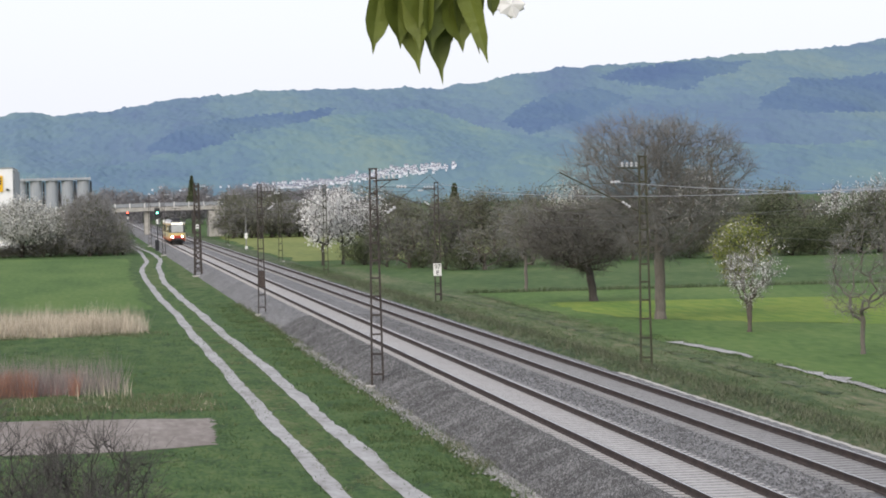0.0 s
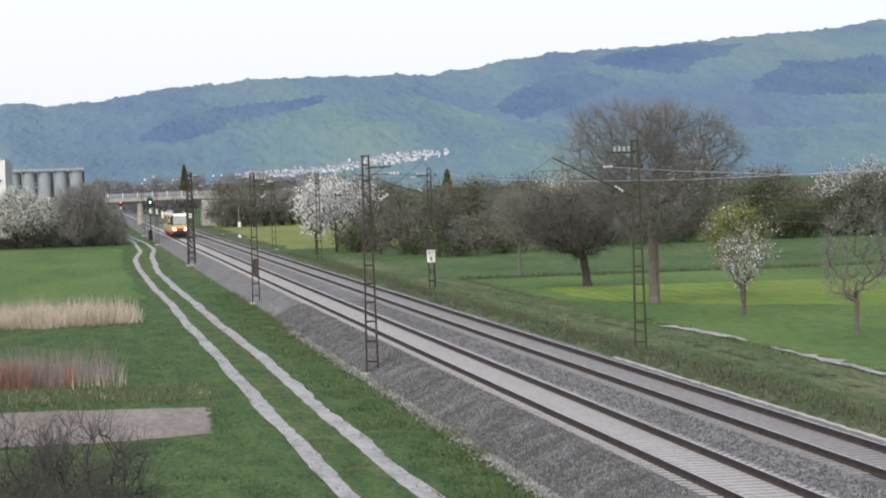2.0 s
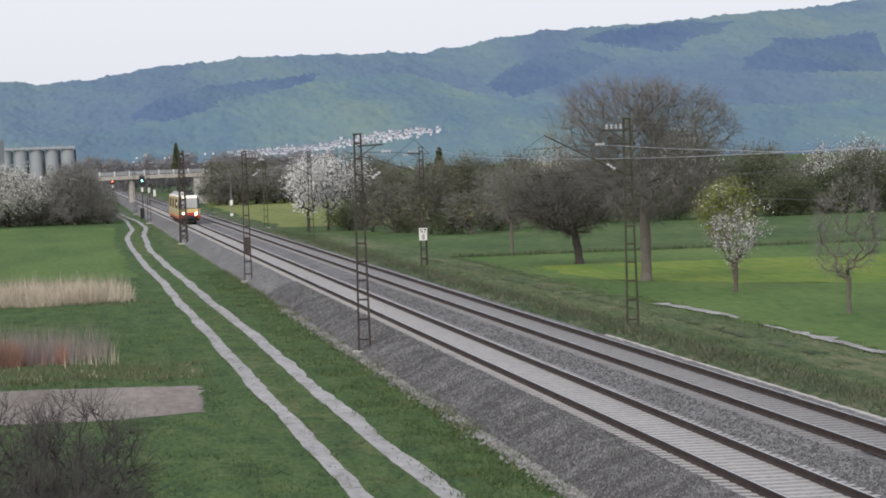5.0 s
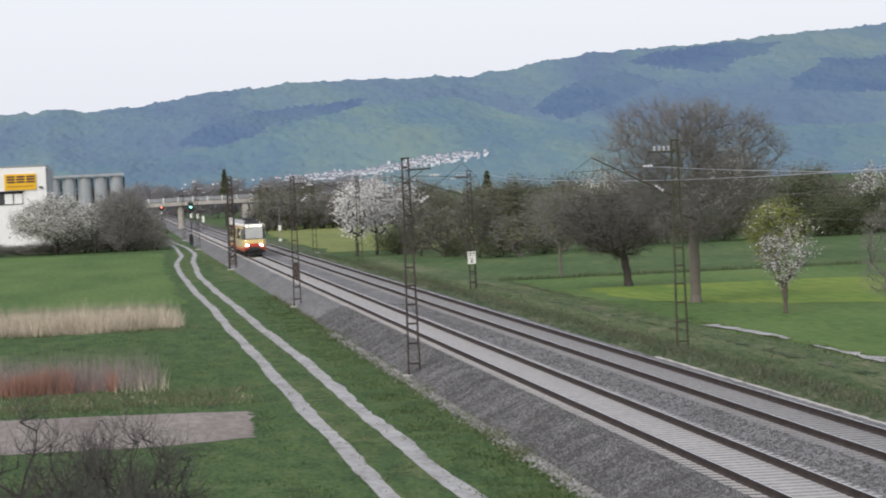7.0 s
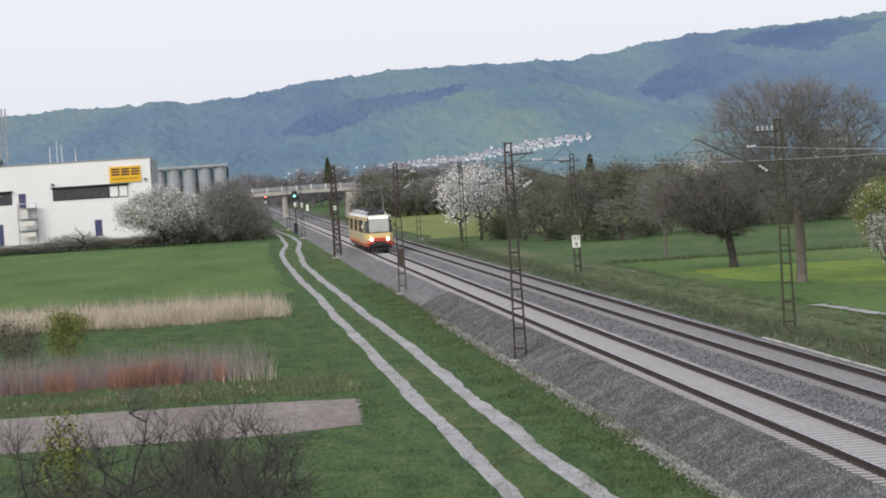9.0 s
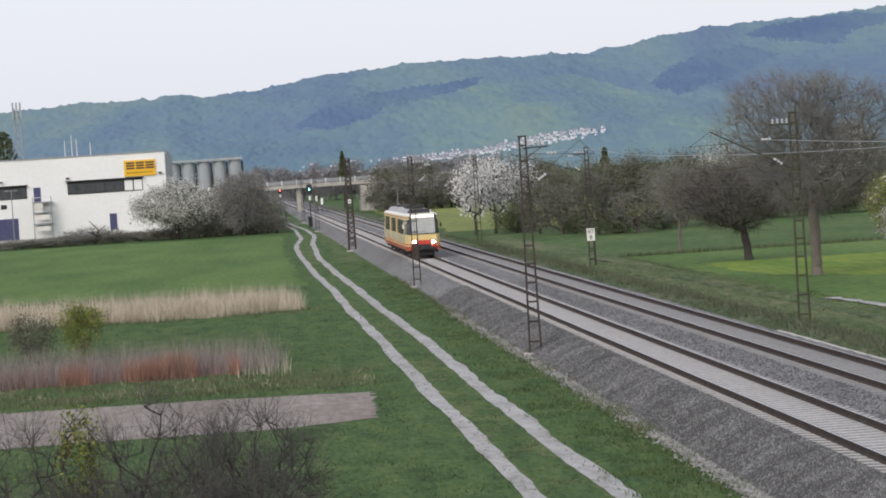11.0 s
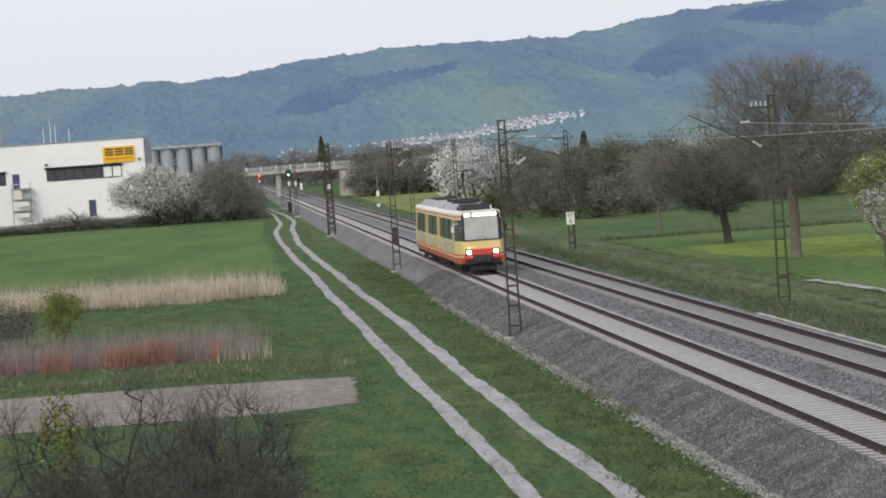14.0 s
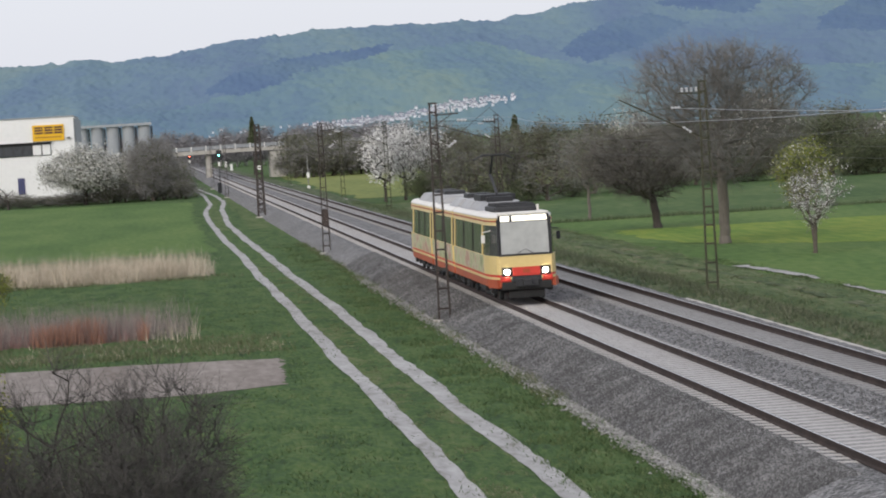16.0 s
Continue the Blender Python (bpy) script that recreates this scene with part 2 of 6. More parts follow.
GREY_METAL = surface("grey_sheet_metal", two((0.2, 0.215, 0.235), (0.34, 0.355, 0.375)), scale=0.2, fine=2, rough=0.55, bump=0.05, stretch=(3, 3, 0.2))
DARK_METAL = surface("dark_grey_metal", two((0.02, 0.021, 0.024), (0.045, 0.046, 0.05)), scale=0.8, fine=6, rough=0.65, bump=0.1)
SIGN_YELLOW = surface("yellow_sign_panel", two((0.74, 0.42, 0.02), (0.84, 0.5, 0.03)), scale=0.4, fine=4, rough=0.5, bump=0)
SIGN_DARK = surface("dark_sign_shapes", two((0.06, 0.03, 0.04), (0.1, 0.05, 0.06)), scale=0.4, fine=4, rough=0.5, bump=0)
SIGN_OCHRE = surface("ochre_sign_bar", two((0.4, 0.2, 0.03), (0.5, 0.26, 0.04)), scale=0.4, fine=4, rough=0.5, bump=0)
BLUE_DOOR = surface("blue_painted_door", two((0.05, 0.055, 0.13), (0.08, 0.085, 0.18)), scale=0.4, fine=4, rough=0.5, bump=0)
WINDOW = surface("dark_window_glass", two((0.025, 0.028, 0.035), (0.07, 0.075, 0.085)), scale=0.25, fine=1.5, rough=0.12, bump=0, spec=0.6)
SIGN_WHITE = surface("white_enamel", two((0.72, 0.71, 0.69), (0.8, 0.79, 0.77)), scale=2, fine=9, rough=0.5, bump=0)
INK = surface("black_lettering", two((0.015, 0.015, 0.015), (0.03, 0.03, 0.03)), scale=2, fine=9, rough=0.6, bump=0)
CREAM = surface("cream_yellow_livery", two((0.6324, 0.4845, 0.204), (0.7068, 0.551, 0.255)), scale=0.4, fine=5, rough=0.35, bump=0.02, spec=0.5)
RED = surface("red_livery", two((0.5, 0.035, 0.025), (0.62, 0.055, 0.035)), scale=0.4, fine=5, rough=0.4, bump=0.02, spec=0.5)
ORANGE = surface("dusty_orange_red_skirt", two((0.3, 0.06, 0.03), (0.46, 0.105, 0.045)), scale=0.5, fine=5, rough=0.5, bump=0.02)
ROOF_WHITE = surface("off_white_roof_edge", two((0.6, 0.58, 0.55), (0.76, 0.74, 0.71)), scale=0.5, fine=5, rough=0.5, bump=0.02)
ROOF_GREY = surface("grey_roof_fairing", two((0.16, 0.16, 0.165), (0.27, 0.27, 0.275)), scale=0.5, fine=5, rough=0.6, bump=0.05)
FAIRING = surface("pale_grey_fairing", two((0.27, 0.27, 0.28), (0.38, 0.38, 0.39)), scale=0.5, fine=5, rough=0.6, bump=0.05)
TRAIN_GLASS = surface("tinted_train_glass", two((0.02, 0.021, 0.02), (0.075, 0.075, 0.067)), scale=0.5, fine=3, rough=0.18, bump=0, spec=0.25)
# Pale base colour stands in for the sky reflected in the windscreen.
SKY_GREY_SCREEN = surface("sky_grey_windscreen", two((0.33, 0.34, 0.34), (0.5, 0.51, 0.5)), scale=0.9, fine=3, rough=0.15, bump=0, spec=0.6)
ADVERT = surface("faded_printed_panels", ((0.34, (0.144, 0.18, 0.09)), (0.43, (0.405, 0.42, 0.22)), (0.52, (0.54, 0.5, 0.36)), (0.6, (0.405, 0.17, 0.13)), (0.68, (0.558, 0.58, 0.5))),
                 scale=1.1, fine=3.5, mix=0.3, rough=0.4, bump=0, spec=0.4)
LAMP_WHITE = glow("lit_headlamp", (1.0, 0.9, 0.72), 75.0)
DISPLAY = glow("lit_destination_display", (1.0, 0.95, 0.82), 0.95)
LAMP_RED = glow("lit_red_signal", (1.0, 0.08, 0.04), 14.0)
LAMP_GREEN = glow("lit_green_signal", (0.2, 1.0, 0.75), 6.0)
ROOF_TILE = surface("grey_brown_roof", two((0.16, 0.175, 0.22), (0.27, 0.27, 0.31)), scale=0.02, fine=0.2, rough=0.9, bump=0, island=True)
PLASTER = surface("pale_plaster", two((0.42, 0.435, 0.48), (0.78, 0.79, 0.83)), scale=0.01, fine=0.1, rough=0.9, bump=0, island=True)
# Silo and tower grey, paled to hold distance haze; feeder wires share it.
SILO_GREY = surface("hazy_silo_metal", two((0.25, 0.27, 0.3), (0.4, 0.42, 0.45)), scale=0.2, fine=2, rough=0.55, bump=0.05, stretch=(3, 3, 0.2))


def forest(name, stops, crown, patch, weight):
    """Woodland seen from afar: crowns of differing tint in drifts of differing tone. crown, patch: their sizes in metres."""
    m = bpy.data.materials.new(name)
    m.use_nodes = True
    nt = m.node_tree
    bsdf = nt.nodes["Principled BSDF"]
    bsdf.inputs["Roughness"].default_value, bsdf.inputs["Specular IOR Level"].default_value = 1.0, 0.0
    tc = nt.nodes.new("ShaderNodeTexCoord")
    mp = nt.nodes.new("ShaderNodeMapping")
    mp.inputs["Scale"].default_value = (1, 0.16, 1.6)
    nt.links.new(tc.outputs["Object"], mp.inputs["Vector"])
    drift = nt.nodes.new("ShaderNodeTexNoise")
    drift.inputs["Scale"].default_value, drift.inputs["Detail"].default_value = 1 / patch, 6
    drift.inputs["Distortion"].default_value = 0.6
    cell = nt.nodes.new("ShaderNodeTexVoronoi")
    cell.inputs["Scale"].default_value = 1 / crown
    clump = nt.nodes.new("ShaderNodeTexVoronoi")
    clump.inputs["Scale"].default_value = 0.3 / crown
    for n in (drift, cell, clump):
        nt.links.new(mp.outputs["Vector"], n.inputs["Vector"])
    value = drift.outputs["Fac"]
    for n, w in ((cell, weight), (clump, weight * 0.7)):
        sep = nt.nodes.new("ShaderNodeSeparateColor")
        nt.links.new(n.outputs["Color"], sep.inputs[0])
        centre = nt.nodes.new("ShaderNodeMath")
        centre.operation = "MULTIPLY_ADD"
        centre.inputs[1].default_value, centre.inputs[2].default_value = w, -w / 2
        nt.links.new(sep.outputs[0], centre.inputs[0])
        add = nt.nodes.new("ShaderNodeMath")
        nt.links.new(value, add.inputs[0])
        nt.links.new(centre.outputs[0], add.inputs[1])
        value = add.outputs[0]
    ramp = ramp_node(nt, stops)
    nt.links.new(value, ramp.inputs["Fac"])
    nt.links.new(ramp.outputs["Color"], bsdf.inputs["Base Color"])
    bp = nt.nodes.new("ShaderNodeBump")
    bp.inputs["Strength"].default_value, bp.inputs["Distance"].default_value = 0.25, 5.0
    bp.invert = True
    nt.links.new(cell.outputs["Distance"], bp.inputs["Height"])
    nt.links.new(bp.outputs["Normal"], bsdf.inputs["Normal"])
    return m


# Blue distance haze is put into the base colours of these three woods.
HAZY_WOODS = forest("hazy_spring_woods", ((0.3, (0.1208, 0.17, 0.2575)), (0.42, (0.1337, 0.195, 0.2637)), (0.54, (0.1505, 0.22, 0.2637)), (0.7, (0.1802, 0.245, 0.2554))), 13, 300, 0.085)
HAZY_FRONT_WOODS = forest("hazy_nearer_woods", ((0.3, (0.12, 0.1767, 0.252)), (0.42, (0.135, 0.206, 0.2562)), (0.55, (0.156, 0.2323, 0.252)), (0.7, (0.192, 0.2606, 0.2415))), 12, 260, 0.095)
HAZY_CONIFERS = forest("hazy_dark_conifers", ((0.3, (0.094, 0.14, 0.24)), (0.5, (0.106, 0.16, 0.248)), (0.68, (0.122, 0.182, 0.25))), 10, 160, 0.08)
# Lavender-grey carries the distance haze in bark, twigs and leaves alike.
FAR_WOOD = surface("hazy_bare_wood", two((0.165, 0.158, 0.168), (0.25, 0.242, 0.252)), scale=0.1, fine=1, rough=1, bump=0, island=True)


# ---- mesh helpers ----
class Shape:
    """Collects vertices and faces of one mesh."""

    def __init__(self):
        self.v, self.f, self.m = [], [], []

    def add(self, verts, faces, slot=0):
        n = len(self.v)
        self.v.extend(verts)
        self.f.extend([tuple(i + n for i in f) for f in faces])
        self.m.extend([slot] * len(faces))
        return self

    def box(self, x0, x1, y0, y1, z0, z1, slot=0):
        return self.add([(x, y, z) for z in (z0, z1) for y in (y0, y1) for x in (x0, x1)],
                        [(0, 2, 3, 1), (4, 5, 7, 6), (0, 1, 5, 4), (2, 6, 7, 3), (0, 4, 6, 2), (1, 3, 7, 5)], slot)

    def tube(self, p, q, r0, r1, n=6, slot=0, caps=True):
        p, q = Vector(p), Vector(q)
        d = (q - p).normalized()
        u = d.orthogonal().normalized()
        w = d.cross(u)
        ring = [u * math.cos(2 * math.pi * i / n) + w * math.sin(2 * math.pi * i / n) for i in range(n)]
        verts = [tuple(p + c * r0) for c in ring] + [tuple(q + c * r1) for c in ring]
        faces = [(i, (i + 1) % n, n + (i + 1) % n, n + i) for i in range(n)]
        if caps:
            faces += [tuple(range(n - 1, -1, -1)), tuple(range(n, 2 * n))]
        return self.add(verts, faces, slot)

    def prism(self, outline, z0, z1, top=1.0, slot=0):
        """A closed outline in plan from z0 to z1; top: the outline's offset inwards at the top, in metres, along x."""
        n = len(outline)
        verts = [(x, y, z0) for x, y in outline] + [(x - math.copysign(min(abs(x), top), x) if x else 0, y, z1) for x, y in outline]
        faces = [(i, (i + 1) % n, n + (i + 1) % n, n + i) for i in range(n)] + [tuple(range(n - 1, -1, -1)), tuple(range(n, 2 * n))]
        return self.add(verts, faces, slot)

    def mesh(self, name, *materials, smooth=False):
        me = bpy.data.meshes.new(name)
        me.from_pydata([tuple(v) for v in self.v], [], self.f)
        for m in materials:
            me.materials.append(m)
        if len(materials) > 1:
            me.polygons.foreach_set("material_index", self.m)
        if smooth:
            me.polygons.foreach_set("use_smooth", [True] * len(me.polygons))
        me.update()
        return me


def part(name, shape, material, parent, label="", smooth=False, bevel=0.0):
    mats = material if isinstance(material, tuple) else (material,)
    ob = new(name, shape.mesh(name, *mats, smooth=smooth))
    ob.parent = parent
    if bevel:
        mod = ob.modifiers.new("worn_edge", "BEVEL")
        mod.width, mod.segments = bevel, 2
    if label:
        ob["label"] = label
    return ob


def thing(name, label, category, group="", at=None, kind=""):
    ob = new(name)
    if at is not None:
        ob.matrix_basis = at if isinstance(at, Matrix) else pose(*at)
    return tagged(ob, label, category, group, kind)


def quads(points, size, rng, flat=0.0, aspect=0.6):
    """Small leaves of random turn at the points (numpy rows). Returns a Shape."""
    n = len(points)
    a = rng.normal(size=(n, 3))
    a[:, 2] *= 1 - flat
    a /= np.linalg.norm(a, axis=1)[:, None]
    b = np.cross(a, rng.normal(size=(n, 3)))
    b /= np.linalg.norm(b, axis=1)[:, None]
    s = size * rng.uniform(0.6, 1.35, (n, 1))
    sh = Shape()
    v = np.stack([points - a * s, points + b * s * aspect, points + a * s, points - b * s * aspect], 1).reshape(-1, 3)
    sh.v = v.tolist()
    sh.f = [(4 * i, 4 * i + 1, 4 * i + 2, 4 * i + 3) for i in range(n)]
    sh.m = [0] * n
    return sh


def blades(points, heights, lean, width, rng):
    """Upright grass blades: one slender triangle each."""
    n = len(points)
    ang = rng.uniform(0, 2 * math.pi, n)
    side = np.stack([np.cos(ang), np.sin(ang), np.zeros(n)], 1) * width * 0.5
    top = points + np.stack([rng.normal(0, lean, n), rng.normal(0, lean, n), np.ones(n)], 1) * heights[:, None]
    sh = Shape()
    sh.v = np.stack([points - side, points + side, top], 1).reshape(-1, 3).tolist()
    sh.f = [(3 * i, 3 * i + 1, 3 * i + 2) for i in range(n)]
    sh.m = [0] * n
    return sh


def sheet(name, outline, z, material, label, step=3.0, rough=0.25, kind="structure", category="", seed=1):
    """A patch of ground with an uneven edge."""
    rng = random.Random(seed)
    pts = []
    for (x0, y0), (x1, y1) in zip(outline, outline[1:] + outline[:1]):
        n = max(1, int(math.hypot(x1 - x0, y1 - y0) / step))
        for i in range(n):
            k = i / n
            off = max(-0.4 * step, min(0.4 * step, rng.gauss(0, rough)))
            run = math.hypot(x1 - x0, y1 - y0)
            pts.append((x0 + (x1 - x0) * k + off * (y1 - y0) / run, y0 + (y1 - y0) * k - off * (x1 - x0) / run, z))
    bm = bmesh.new()
    f = bm.faces.new([bm.verts.new(p) for p in pts])
    bmesh.ops.triangulate(bm, faces=[f])
    for f in bm.faces:
        f.normal_update()
        if f.normal.z < 0:
            f.normal_flip()
    me = bpy.data.meshes.new(name)
    bm.to_mesh(me)
    bm.free()
    me.materials.append(material)
    return tagged(new(name, me), label, category, "", kind)


def ribbon(name, line, width, z, material, label, rough=0.06, step=1.2, seed=1, kind="structure"):
    """A strip along a line in plan, with uneven edges."""
    rng = random.Random(seed)
    ys = [p[1] for p in line]
    sh = Shape()
    y, rows = ys[0], []
    while y < ys[-1]:
        i = max(k for k in range(len(ys)) if ys[k] <= y)
        j = min(i + 1, len(ys) - 1)
        k = (y - ys[i]) / max(ys[j] - ys[i], 1e-6)
        k = k * k * (3 - 2 * k) * 0.5 + k * 0.5
        x = line[i][0] + (line[j][0] - line[i][0]) * k
        wander = 0.05 * math.sin(y * 0.11) + 0.03 * math.sin(y * 0.31 + 1)
        w = width * 0.5 * (1 + 0.08 * math.sin(y * 0.33 + seed) + rng.gauss(0, rough))
        rows.append((x + wander - w, x + wander + w + rng.gauss(0, rough * 0.4), y))
        y += step * max(1, y / 130)
    sh.v = [(a, y, z) for a, b, y in rows] + [(b, y, z) for a, b, y in rows]
    n = len(rows)
    sh.f = [(i, n + i, n + i + 1, i + 1) for i in range(n - 1)]
    sh.m = [0] * (n - 1)
    return tagged(new(name, sh.mesh(name, material)), label, "", "", kind)


# ---- trees ----
def grow(rng, height, crown_low, radius, squash=1.0, trunk_r=0.25, buds=500, step=0.5, fork=0.0, trunk_to=0.6, lean=(0, 0), hollow=0.55, vase=0.0):
    """Limbs that reach for buds spread through the crown. Returns nodes, parents, radii and the tips."""
    nodes, parents = [np.array([0.0, 0.0, 0.0])], [-1]
    top = crown_low + (height - crown_low) * trunk_to * 0.55
    z = 0.0
    while z < top:
        z += step
        nodes.append(np.array([lean[0] * z / height + rng.normal(0, 0.03 * step * 2), lean[1] * z / height + rng.normal(0, 0.03 * step * 2), z]))
        parents.append(len(nodes) - 2)
    mid = np.array([lean[0] * 0.8, lean[1] * 0.8, (crown_low + height) / 2])
    half = np.array([radius, radius, (height - crown_low) / 2])
    u = rng.normal(size=(buds, 3))
    u /= np.linalg.norm(u, axis=1)[:, None]
    lumps = rng.normal(size=(9, 3))
    lumps /= np.linalg.norm(lumps, axis=1)[:, None]
    reach = 0.72 + 0.36 * np.max(np.exp(6 * (u @ lumps.T - 1)), axis=1) + rng.normal(0, 0.03, buds)
    k = rng.uniform(hollow ** 3, 1, buds) ** (1 / 3)
    goals = mid + u * half * (k * reach)[:, None]
    if vase:
        up = np.clip((goals[:, 2] - crown_low) / (height - crown_low), 0, 1)
        goals[:, :2] *= (1 - vase + vase * up ** 0.8)[:, None]
    low = goals[:, 2] < crown_low + 0.05
    goals[low, 2] = crown_low + rng.uniform(0.1, 0.7, low.sum())
    goals = goals[np.argsort(np.linalg.norm(goals - np.array([lean[0] * 0.4, lean[1] * 0.4, crown_low]), axis=1))]
    arr = np.zeros((len(nodes) + buds * 40, 3))
    n = len(nodes)
    arr[:n] = nodes
    dist = np.zeros(len(arr))
    for i in range(1, n):
        dist[i] = dist[parents[i]] + step
    first = int(crown_low * 0.75 / step)
    tips = []
    for g in goals:
        d = np.linalg.norm(arr[first:n] - g, axis=1) + 0.25 * dist[first:n] + 0.6 * np.maximum(0, arr[first:n, 2] - g[2] + 0.1)
        i = first + int(np.argmin(d))
        gap = np.linalg.norm(arr[i] - g)
        count = max(1, int(gap / step))
        a = arr[i].copy()
        sag = rng.normal(0, 0.08 * gap, 3)
        for c in range(1, count + 1):
            if n >= len(arr):
                break
            s = c / count
            arr[n] = a + (g - a) * s + sag * math.sin(math.pi * s) + rng.normal(0, 0.05 * step, 3)
            parents.append(i)
            dist[n] = dist[i] + gap / count
            i = n
            n += 1
        tips.append(i)
    load = np.zeros(n)
    load[tips] += 1
    for i in range(n - 1, 0, -1):
        load[parents[i]] += load[i]
    r = trunk_r * (np.maximum(load, 1) / load[0]) ** 0.47
    r[0] *= 1.35
    return arr[:n], parents, r, np.array(tips)


def limb_shape(nodes, parents, radii, least, most=9e9):
    sh = Shape()
    for i in range(1, len(nodes)):
        r0, r1 = min(radii[parents[i]], radii[i] * 1.5), radii[i]
        if least <= r1 < most:
            a, b = nodes[parents[i]], nodes[i]
            d = (b - a) / (np.linalg.norm(b - a) + 1e-9)
            sh.tube(a - d * r0 * 0.35, b + d * r1 * 0.35, r0, r1, 7 if r1 > 0.06 else (4 if r1 > 0.025 else 3), caps=False)
    return sh


def twig_shape(nodes, tips, rng, each=5, length=0.9, r=0.012, droop=0.0, centre=None):
    sh = Shape()
    mid = nodes[tips].mean(0) if centre is None else centre
    for i in tips:
        p = nodes[i]
        out = p - mid
        out /= np.linalg.norm(out) + 1e-6
        for _ in range(each):
            d = out * 0.7 + rng.normal(0, 0.6, 3)
            d[2] += 0.25 - droop
            d /= np.linalg.norm(d)
            q = p + d * length * rng.uniform(0.5, 1.3)
            sh.tube(p, q, r, r * 0.4, 3, caps=False)
            m = p + (q - p) * rng.uniform(0.3, 0.7)
            d2 = d + rng.normal(0, 0.6, 3)
            sh.tube(m, m + d2 / np.linalg.norm(d2) * length * 0.55, r * 0.7, r * 0.35, 3, caps=False)
    return sh


def tree(name, label, category, seed, at, height, crown_low, radius, trunk_r, buds, bark, twig=None, leaf=None, leaf_n=0, leaf_size=0.1,
         leaf_spread=0.5, twigs=4, twig_len=0.8, twig_r=0.012, step=0.5, lean=(0, 0), group="", least=0.0, trunk_to=0.6, extra=None, hollow=0.55, spin=0.0, vase=0.0):
    rng = np.random.default_rng(seed)
    ob = thing(name, label, category, group, pose(*at, 0, 0, spin))
    nodes, parents, radii, tips = grow(rng, height, crown_low, radius, trunk_r=trunk_r, buds=buds, step=step, lean=lean, trunk_to=trunk_to, hollow=hollow, vase=vase)
    part("trunk", limb_shape(nodes, parents, radii, least), bark, ob, smooth=True)
    if twig:
        tagged(part("twig_layer", twig_shape(nodes, tips, rng, twigs, twig_len, twig_r), twig, ob), kind="stuff")
    if leaf and leaf_n:
        pick = nodes[tips[rng.integers(0, len(tips), leaf_n)]] + rng.normal(0, leaf_spread * 0.5, (leaf_n, 3))
        tagged(part("crown", quads(pick, leaf_size, rng), leaf, ob), kind="stuff")
    if extra:
        material, n, size, spread, low, high = extra
        zs = nodes[tips][:, 2]
        lo, hi = np.quantile(zs, low), np.quantile(zs, high)
        some = tips[(zs >= lo) & (zs <= hi)]
        pick = nodes[some[rng.integers(0, len(some), n)]] + rng.normal(0, spread * 0.5, (n, 3))
        tagged(part("foliage", quads(pick, size, rng), material, ob), kind="stuff")
    return ob


# ---- ground ----
g = Shape()
xs = [-3000, -600, -120, -60, -30, -10, 0, 10, 20, 40, 80, 200, 700, 4000]
ys = [-400, -60, 0, 40, 80, 120, 160, 220, 300, 420, 600, 1000, 2000, 3400]
g.v = [(x, y, GROUND) for y in ys for x in xs]
nx = len(xs)
g.f = [(j * nx + i, j * nx + i + 1, (j + 1) * nx + i + 1, (j + 1) * nx + i) for j in range(len(ys) - 1) for i in range(nx - 1)]
g.m = [0] * len(g.f)
tagged(new("ground", g.mesh("ground", GRASS)), "green spring meadow on flat valley land", "meadow", "", "structure")

sheet("crop_field", [(-70, 196), (4.4, 195), (4.2, 240), (4.6, 320), (5.6, 372), (-20, 392), (-70, 396)], GROUND + 0.02, CROP, "bright green field of young crop", seed=3)
sheet("bare_plot", [(-40, 83.4), (1.0, 84.1), (3.7, 85.6), (4.1, 96.0), (-1.6, 97.2), (-40, 100)], GROUND + 0.02, SOIL, "narrow plot of bare grey-brown soil", step=0.35, rough=0.1, seed=4)
sheet("near_right_field", [(28.4, 60), (80, 60), (80, 128), (43, 146), (36.5, 153.5), (31.8, 160.5), (28.2, 166)], GROUND + 0.024, CROP, "green field of young crop", seed=5)
sheet("flowering_strip", [(30.6, 187.3), (80, 182), (80, 124), (43, 145.5), (36.5, 153), (32.2, 159.5), (30.2, 170)], GROUND + 0.034, YELLOW, "yellow-green flowering strip of meadow", seed=6, step=1.2, rough=0.3)
sheet("middle_right_field", [(28.6, 210), (100, 208), (100, 181), (80, 182.5), (44, 184), (40, 156), (31.8, 160.8), (28.4, 166)], GROUND + 0.028, CROP, "green field of young crop", seed=7, step=1.5, rough=0.25)
sheet("upper_right_field", [(27, 211), (110, 209), (110, 330), (26, 330)], GROUND + 0.016, DARKCROP, "darker green field below the hedgerow", seed=8)
sheet("field_margin", [(23.8, 55), (28.3, 55), (28.5, 140), (28.5, 215), (27.5, 300), (23.8, 300)], GROUND + 0.02, MARGIN, "trampled brownish grass margin beside the line", seed=12, step=1.5, rough=0.15)
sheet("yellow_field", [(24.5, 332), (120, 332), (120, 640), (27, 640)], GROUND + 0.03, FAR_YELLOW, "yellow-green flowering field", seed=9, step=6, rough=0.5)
sheet("path_verge", [(9.2, 40), (10.9, 40), (11.2, 180), (11.2, 400), (9.8, 400), (8.4, 240), (8.9, 100)], GROUND + 0.012, VERGE, "rough grass verge beside the ballast", seed=10)
sheet("path_middle", [(6.2, 40), (7.7, 40), (7.3, 150), (6.7, 250), (7.6, 330), (9.1, 380), (7.6, 380), (5.9, 300), (5.7, 240), (6.0, 130)], GROUND + 0.018, VERGE, "trodden grass between the wheel ruts", step=2, rough=0.1, seed=11)

